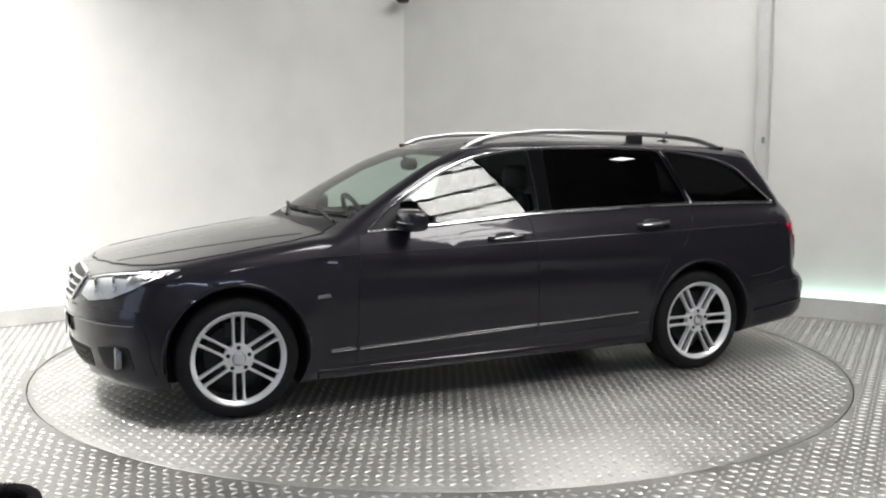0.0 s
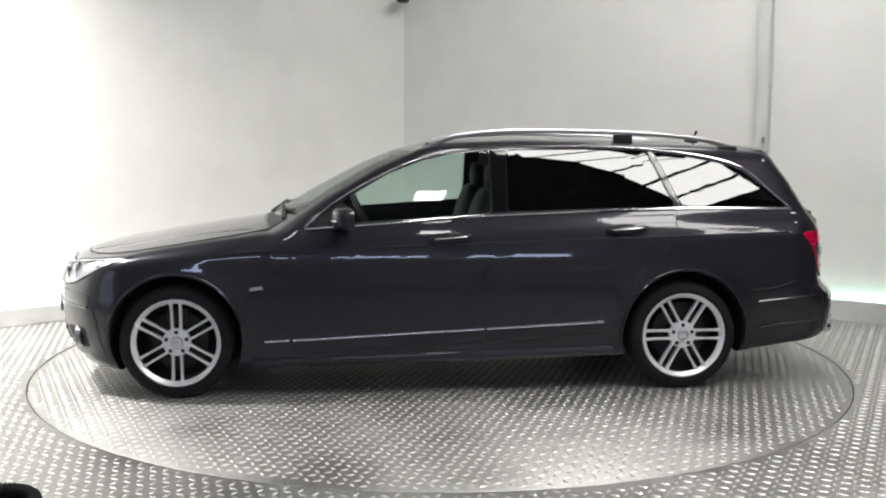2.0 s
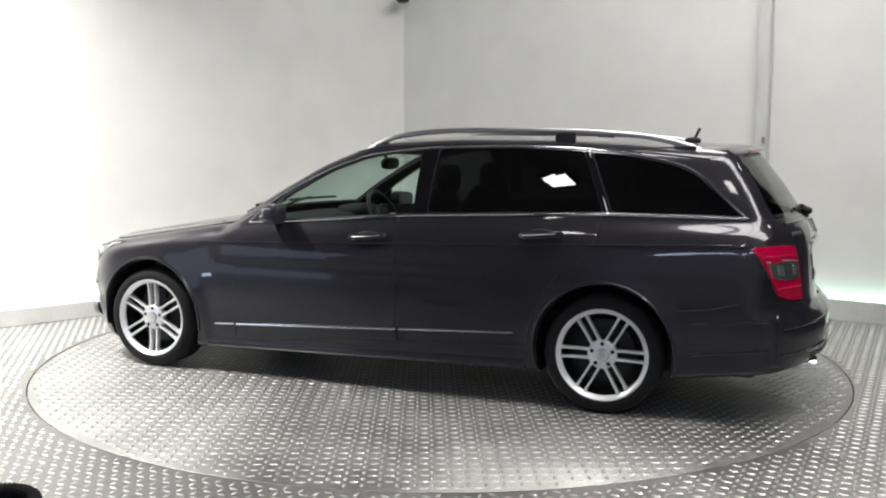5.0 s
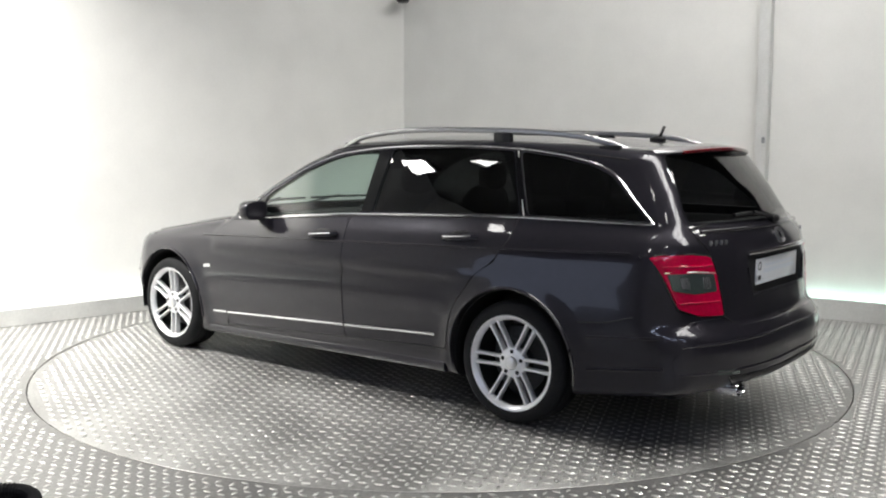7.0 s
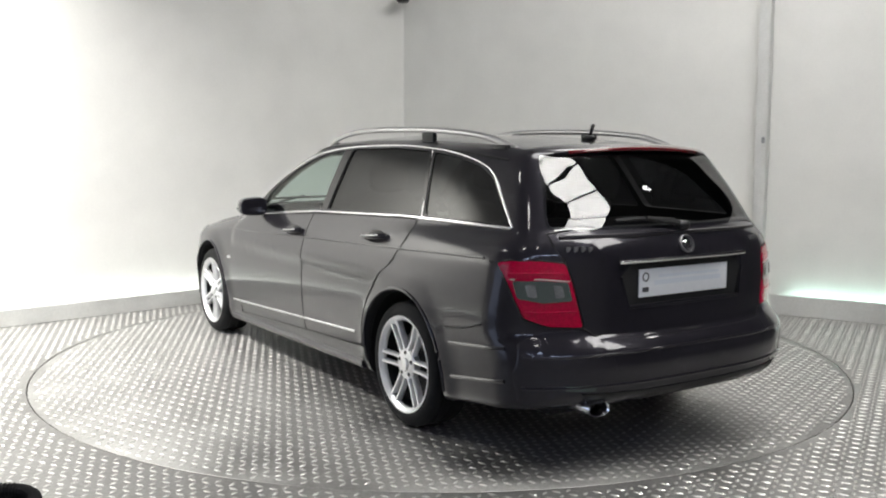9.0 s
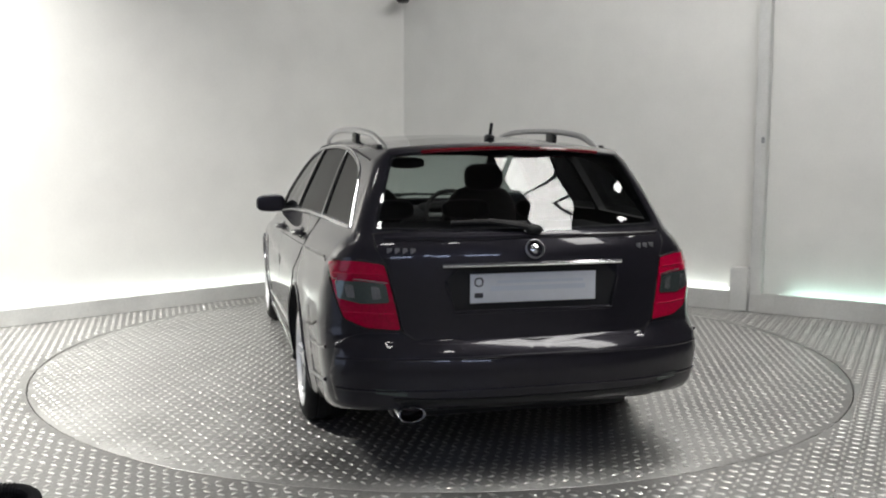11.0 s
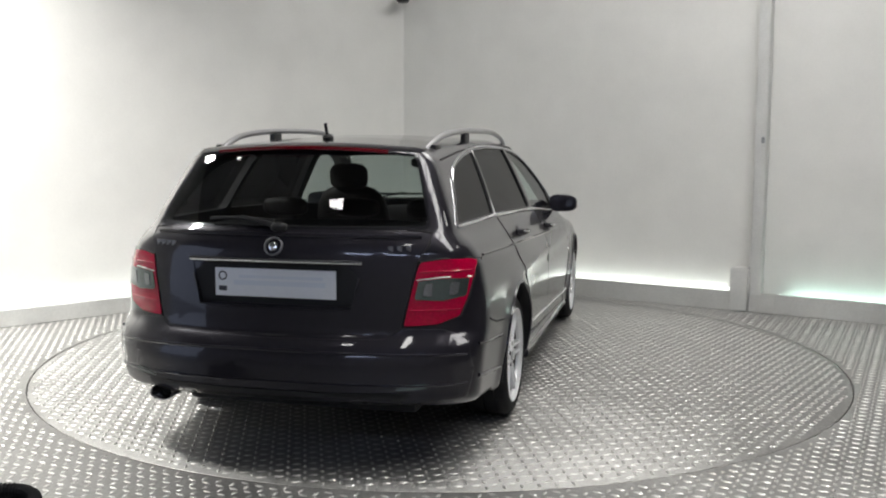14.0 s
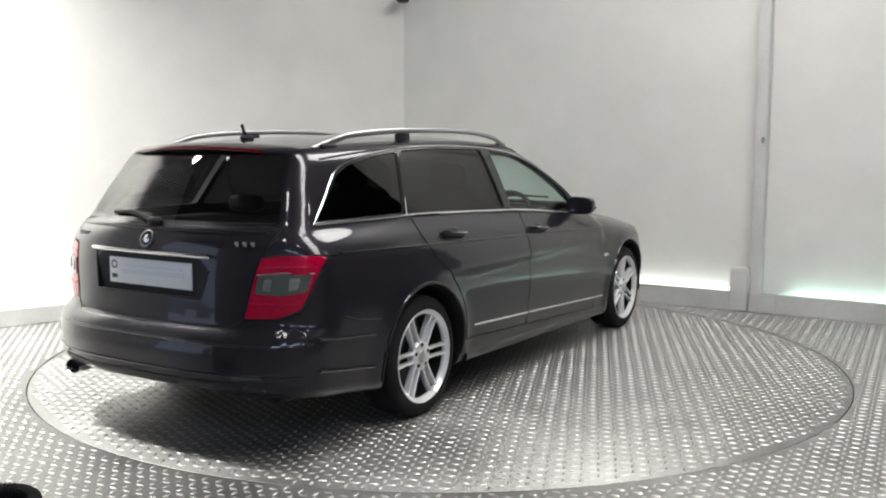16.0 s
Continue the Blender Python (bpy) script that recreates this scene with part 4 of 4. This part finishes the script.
    for z, w in ((0.605, 0.325), (0.637, 0.345), (0.669, 0.36)):
        part("louvre", tube(lay([(y, z) for y in np.linspace(-w, w, 13)], "x+", 0.008), 0.009, 6, flat=0.8), CHROME, gr)
    ex = float(nose_x(0, 0.635))
    part("emblem", lathe([(0.062, 0.002), (0.065, 0.010), (0.060, 0.016), (0.055, 0.010), (0.055, 0.002)], 32, "x", (ex, 0, 0.635)), CHROME, gr, "round bright emblem")
    # front bumper and its openings
    BP = [(0.80, 0.23), (0.815, 0.40), (0.79, 0.555), (0.55, 0.552), (0.33, 0.538), (0, 0.530), (-0.33, 0.538), (-0.55, 0.552), (-0.79, 0.555), (-0.815, 0.40), (-0.80, 0.23), (-0.4, 0.19), (0.4, 0.19)]
    fb = part("front_bumper", skin(rounded(BP, 0.02), "x+", 0.004, 0.012, 0.04), PAINT, car)
    part("bumper_seal", tube(lay([(0.79, 0.560), (0.55, 0.557), (0.33, 0.543), (0, 0.536), (-0.33, 0.543), (-0.55, 0.557), (-0.79, 0.560)], "x+", 0.002), 0.005, 6), GAP, fb)
    part("air_intake", skin(rounded([(0.50, 0.345), (0.46, 0.235), (-0.46, 0.235), (-0.50, 0.345)], 0.03), "x+", 0.007, 0.004, 0.04), GAP, fb, "dark lower air intake")
    for s in (1, -1):
        part("side_intake", skin(rounded([(s * 0.745, 0.375), (s * 0.735, 0.255), (s * 0.56, 0.245), (s * 0.555, 0.36)], 0.03), "x+", 0.006, 0.004, 0.04), GAP, fb, "dark side intake")
    for z in (0.265, 0.29, 0.315):
        part("intake_slat", tube(lay([(y, z) for y in np.linspace(-0.46, 0.46, 11)], "x+", 0.010), 0.005, 6), BLACK, fb)
    part("bumper_trim", tube(lay([(y, 0.485) for y in np.linspace(-0.78, 0.78, 25)], "x+", 0.004), 0.009, 6), PAINT, fb)
    px = float(nose_x(0.0, 0.43))
    npl = empty("number_plate", car)
    part("plate", box(px + 0.006, px + 0.014, -0.26, 0.26, 0.38, 0.49, 0.003), WHITE, npl)

    # tailgate
    L = [(0.0, 0.987), (0.55, 0.987), (0.635, 0.975), (0.632, 0.93), (0.598, 0.865), (0.570, 0.74), (0.540, 0.598), (0.50, 0.570), (0.0, 0.562), (0.0, 0.666), (0.339, 0.666), (0.380, 0.858), (0.0, 0.858)]
    left = [(0.598, 0.865), (0.570, 0.74), (0.540, 0.598), (0.50, 0.570), (0.339, 0.666), (0.380, 0.858)]
    band = [(0.598, 0.865), (0.632, 0.93), (0.635, 0.975), (0.55, 0.987), (-0.55, 0.987), (-0.635, 0.975), (-0.632, 0.93), (-0.598, 0.865), (-0.380, 0.858), (0.380, 0.858)]
    foot = [(0.50, 0.570), (-0.50, 0.570), (-0.339, 0.666), (0.339, 0.666)]
    tg = part("tailgate", skin([left, mirror(left), band, foot], "x-", 0.004, 0.014, 0.035), PAINT, car)
    outline = L[:9] + mirror(L[1:9])[::-1]
    part("tailgate_seal", tube(lay(grow(outline, 0.004), "x-", 0.0005), 0.005, 6, close=True), GAP, tg)
    part("gate_strip", tube(lay([(y, 0.866 - 0.02 * y * y) for y in np.linspace(-0.385, 0.385, 13)], "x-", 0.016), 0.013, 8, flat=0.8), CHROME, tg, "bright strip over the plate")
    part("gate_edge", tube(lay([(y, 0.972 - 0.02 * y * y) for y in np.linspace(-0.60, 0.60, 17)], "x-", 0.006), 0.009, 8), PAINT, tg, "raised tailgate edge under the glass")
    part("recess_trim", tube(lay([(0.372, 0.80), (0.338, 0.675), (-0.338, 0.675), (-0.372, 0.80)], "x-", 0.004), 0.006, 6), PAINT, tg)
    sx = float(tail_x(0, 0.922)) - 0.004
    slope = (float(tail_x(0, 0.95)) - float(tail_x(0, 0.89))) / 0.06
    em = empty("tailgate_emblem", car)
    em.matrix_local = pose(sx - 0.003, 0, 0.922, 0, math.degrees(math.atan(slope)), 0)
    part("ring", lathe([(0.040, 0.004), (0.041, -0.008), (0.036, -0.010), (0.034, 0.004)], 30, "x", closed=True), DULL, em)
    part("disc", lathe([(0.020, 0.004), (0.020, -0.006), (0.012, -0.009), (0.003, -0.010)], 24, "x"), CHROME, em)
    for nm, ys in (("badge", (0.585, 0.555, 0.525, 0.495)), ("badge", (-0.49, -0.525, -0.56))):
        bd = empty(nm, car)
        for y in ys:
            bx = float(tail_x(y, 0.918)) - 0.004
            part("bar", box(bx - 0.003, bx + 0.004, y - 0.010, y + 0.010, 0.908, 0.929, 0.001), DULL, bd)
    np_ = empty("number_plate", car)
    part("plate", box(-2.3425, -2.3345, -0.272, 0.272, 0.706, 0.826, 0.003), WHITE, np_, "white number plate")
    part("bar", box(-2.3440, -2.3426, -0.225, 0.185, 0.755, 0.775), FADED, np_, "blurred bar of print")
    part("bar", box(-2.3440, -2.3426, -0.215, 0.16, 0.785, 0.797), FADED, np_, "blurred bar of print")
    part("mark", lathe([(0.020, 0), (0.020, -0.0014), (0.014, -0.0014), (0.014, 0)], 18, "x", (-2.3426, 0.236, 0.792), closed=True), INK, np_)
    part("mark", box(-2.3440, -2.3426, 0.218, 0.254, 0.728, 0.748), INK, np_)
    # wiper, spoiler, brake light
    wp = empty("rear_wiper", car)
    part("blade", tube(lay([(0.02, 1.022), (0.12, 1.030), (0.22, 1.032), (0.33, 1.026)], "x-", 0.018), 0.010, 6), BLACK, wp)
    part("arm", tube(lay([(-0.02, 1.000), (0.03, 1.012), (0.18, 1.036)], "x-", 0.030), 0.012, 6), BLACK, wp)
    part("pivot", superball((float(tail_x(-0.01, 1.0)) - 0.02, -0.01, 1.0), (0.03, 0.035, 0.022), 2.3), BLACK, wp)
    bm = bmesh.new()
    rows = []
    for y in np.linspace(-0.535, 0.535, 23):
        c, d = 0.11 * y * y, 0.33 * y * y
        k = max(0.0, 1 - (abs(y) / 0.56) ** 6)
        z0 = float(top_z(-1.86, y))
        e = 0.055 * k
        zt = 1.345 - c
        rows.append([bm.verts.new(p) for p in ((-1.86, y, z0 + 0.001), (-1.96 + 0.3 * d, y, (z0 + zt) / 2 + 0.006), (-2.045 + d - e * 0.5, y, zt - 0.004), (-2.052 + d - e * 0.6, y, zt - 0.012), (-2.045 + d - e * 0.5, y, zt - 0.024), (-1.98 + d, y, zt - 0.030))])
    for a, b in zip(rows, rows[1:]):
        for i in range(5):
            bm.faces.new((a[i], a[i + 1], b[i + 1], b[i]))
    part("roof_spoiler", bm, PAINT, car)
    part("brake_light", tube([(-2.079 + 0.37 * y * y, y, 1.331 - 0.11 * y * y) for y in np.linspace(-0.40, 0.40, 17)], 0.0095, 8), DARKRED, car, "dark red brake light strip in the spoiler")
    # aerial
    az = float(top_z(-1.70, 0.0))
    an = empty("aerial", car)
    part("base", superball((-1.70, 0.0, az + 0.008), (0.045, 0.022, 0.018), 2.2), BLACK, an)
    part("mast", tube([(-1.705, 0, az + 0.01), (-1.722, 0, az + 0.045), (-1.735, 0, az + 0.075)], 0.008, 8), BLACK, an)

    # rear bumper
    RB = [(0.80, 0.30), (0.825, 0.42), (0.80, 0.545), (0.70, 0.585), (0.55, 0.590), (0.49, 0.553), (0.0, 0.548), (-0.49, 0.553), (-0.55, 0.590), (-0.70, 0.585), (-0.80, 0.545), (-0.825, 0.42), (-0.80, 0.30), (-0.4, 0.285), (0.4, 0.285)]
    rb = part("rear_bumper", skin(rounded(RB, 0.015), "x-", 0.004, 0.012, 0.035), PAINT, car)
    part("diffuser", skin(rounded([(0.60, 0.338), (0.52, 0.272), (-0.52, 0.272), (-0.60, 0.338)], 0.02), "x-", 0.007, 0.006, 0.04), BLACK, rb, "black lower valance")
    part("bumper_line", tube(lay([(y, 0.505 - 0.03 * y * y) for y in np.linspace(-0.80, 0.80, 25)], "x-", 0.004), 0.006, 6), PAINT, rb)
    part("bumper_line", tube(lay([(y, 0.375 - 0.02 * y * y) for y in np.linspace(-0.80, 0.80, 25)], "x-", 0.004), 0.007, 6), PAINT, rb)
    for s in (1, -1):
        part("bumper_side_line", tube(lay([(-1.80 - k * 0.045, 0.488 + 0.004 * k) for k in range(9)], "y", 0.003, s < 0), 0.007, 6), PAINT, rb)
        part("bumper_side_line", tube(lay([(-1.80 - k * 0.045, 0.335 + 0.006 * k) for k in range(9)], "y", 0.004, s < 0), 0.009, 6), PAINT, rb)
        # Glossy strip added in place of a bluish-white reflection on the bumper.
        part("reflector", skin(rounded([(s * 0.66, 0.355), (s * 0.66, 0.377), (s * 0.54, 0.372), (s * 0.54, 0.350)], 0.006), "x-", 0.009, 0.006, 0.04), SMOKE, rb)
        part("bumper_joint", tube(lay([(-1.755, 0.55), (-1.90, 0.565), (-2.02, 0.60)], "y", 0.001, s < 0), 0.004, 6), GAP, rb)
    # oval tail pipe, on the left
    ep = empty("exhaust_tip", car)
    for y in (0.521,):
        bm = lathe([(0.040, 0.10), (0.042, -0.035), (0.040, -0.040), (0.036, -0.035), (0.034, 0.08)], 24, "x")
        bmesh.ops.transform(bm, matrix=pose(-2.345, y, 0.276) @ Matrix.Diagonal((1, 1.36, 0.82, 1)), verts=bm.verts[:])
        part("pipe", bm, CHROME, ep)
        bm = lathe([(0.033, 0.05), (0.033, 0.045), (0.004, 0.045)], 20, "x")
        bmesh.ops.transform(bm, matrix=pose(-2.345, y, 0.276) @ Matrix.Diagonal((1, 1.36, 0.82, 1)), verts=bm.verts[:])
        part("pipe_core", bm, GAP, ep)
    part("undertray", box(-2.1, 1.9, -0.55, 0.55, 0.17, 0.30, 0.03), BLACK, car, "dark underside")

    # cabin
    part("dashboard", superball((0.72, 0, 0.80), (0.24, 0.70, 0.115), 3.5, 24, 12), DARKIN, car)
    part("binnacle", superball((0.58, -0.37, 0.91), (0.12, 0.20, 0.045), 2.6), DARKIN, car)
    sw = empty("steering_wheel", car)
    sw.matrix_local = pose(0.38, -0.37, 0.87, 0, -62, 0)
    ring = [(0.185 * math.cos(a), 0.185 * math.sin(a), 0) for a in np.linspace(0, 2 * math.pi, 32, endpoint=False)]
    part("ring", tube(ring, 0.016, 8, close=True), LEATHER, sw)
    part("boss", superball((0, 0, -0.01), (0.075, 0.085, 0.03), 2.5), DARKIN, sw)
    for a in (90, 270, 180):
        c, d = math.cos(radians(a)), math.sin(radians(a))
        part("spoke", tube([(0.05 * c, 0.05 * d, 0), (0.18 * c, 0.18 * d, 0)], 0.016, 6, flat=0.5), SATIN, sw)
    for y in (0.37, -0.37):
        build_seat(car, 0.0, y)
    build_seat(car, -0.92, 0, rear=True)
    im = empty("interior_mirror", car)
    part("shell", superball((0.17, 0, 1.235), (0.025, 0.12, 0.038), 3.0), BLACK, im)
    part("stem", tube([(0.18, 0, 1.25), (0.215, 0, 1.30)], 0.012), BLACK, im)
    part("load_cover", box(-2.10, -1.42, -0.60, 0.60, 0.945, 0.965, 0.006), DARKIN, car, "dark load cover")
    part("cabin_floor", box(-1.0, 0.9, -0.70, 0.70, 0.355, 0.375), DARKIN, car, "dark carpet")
    tagged(car, "dark grey metallic estate car with silver twin-spoke wheels on the turntable", "car")
    return car


build_room()
table = build_turntable()
car = build_car()


def motions():
    turn, drive = [], []
    for k in range(33):
        t = k / 2
        i = min(int(t), 15)
        h = HEADING[i] + (HEADING[i + 1] - HEADING[i]) * (t - i)
        a = radians(h)
        x, y = CAR_OFFSET
        drive.append((t, pose(math.cos(a) * x - math.sin(a) * y, math.sin(a) * x + math.cos(a) * y, 0, 0, 0, h)))
        turn.append((t, pose(0, 0, 0, 0, 0, h - HEADING[0])))
    walk(table, turn)
    walk(car, drive)


motions()
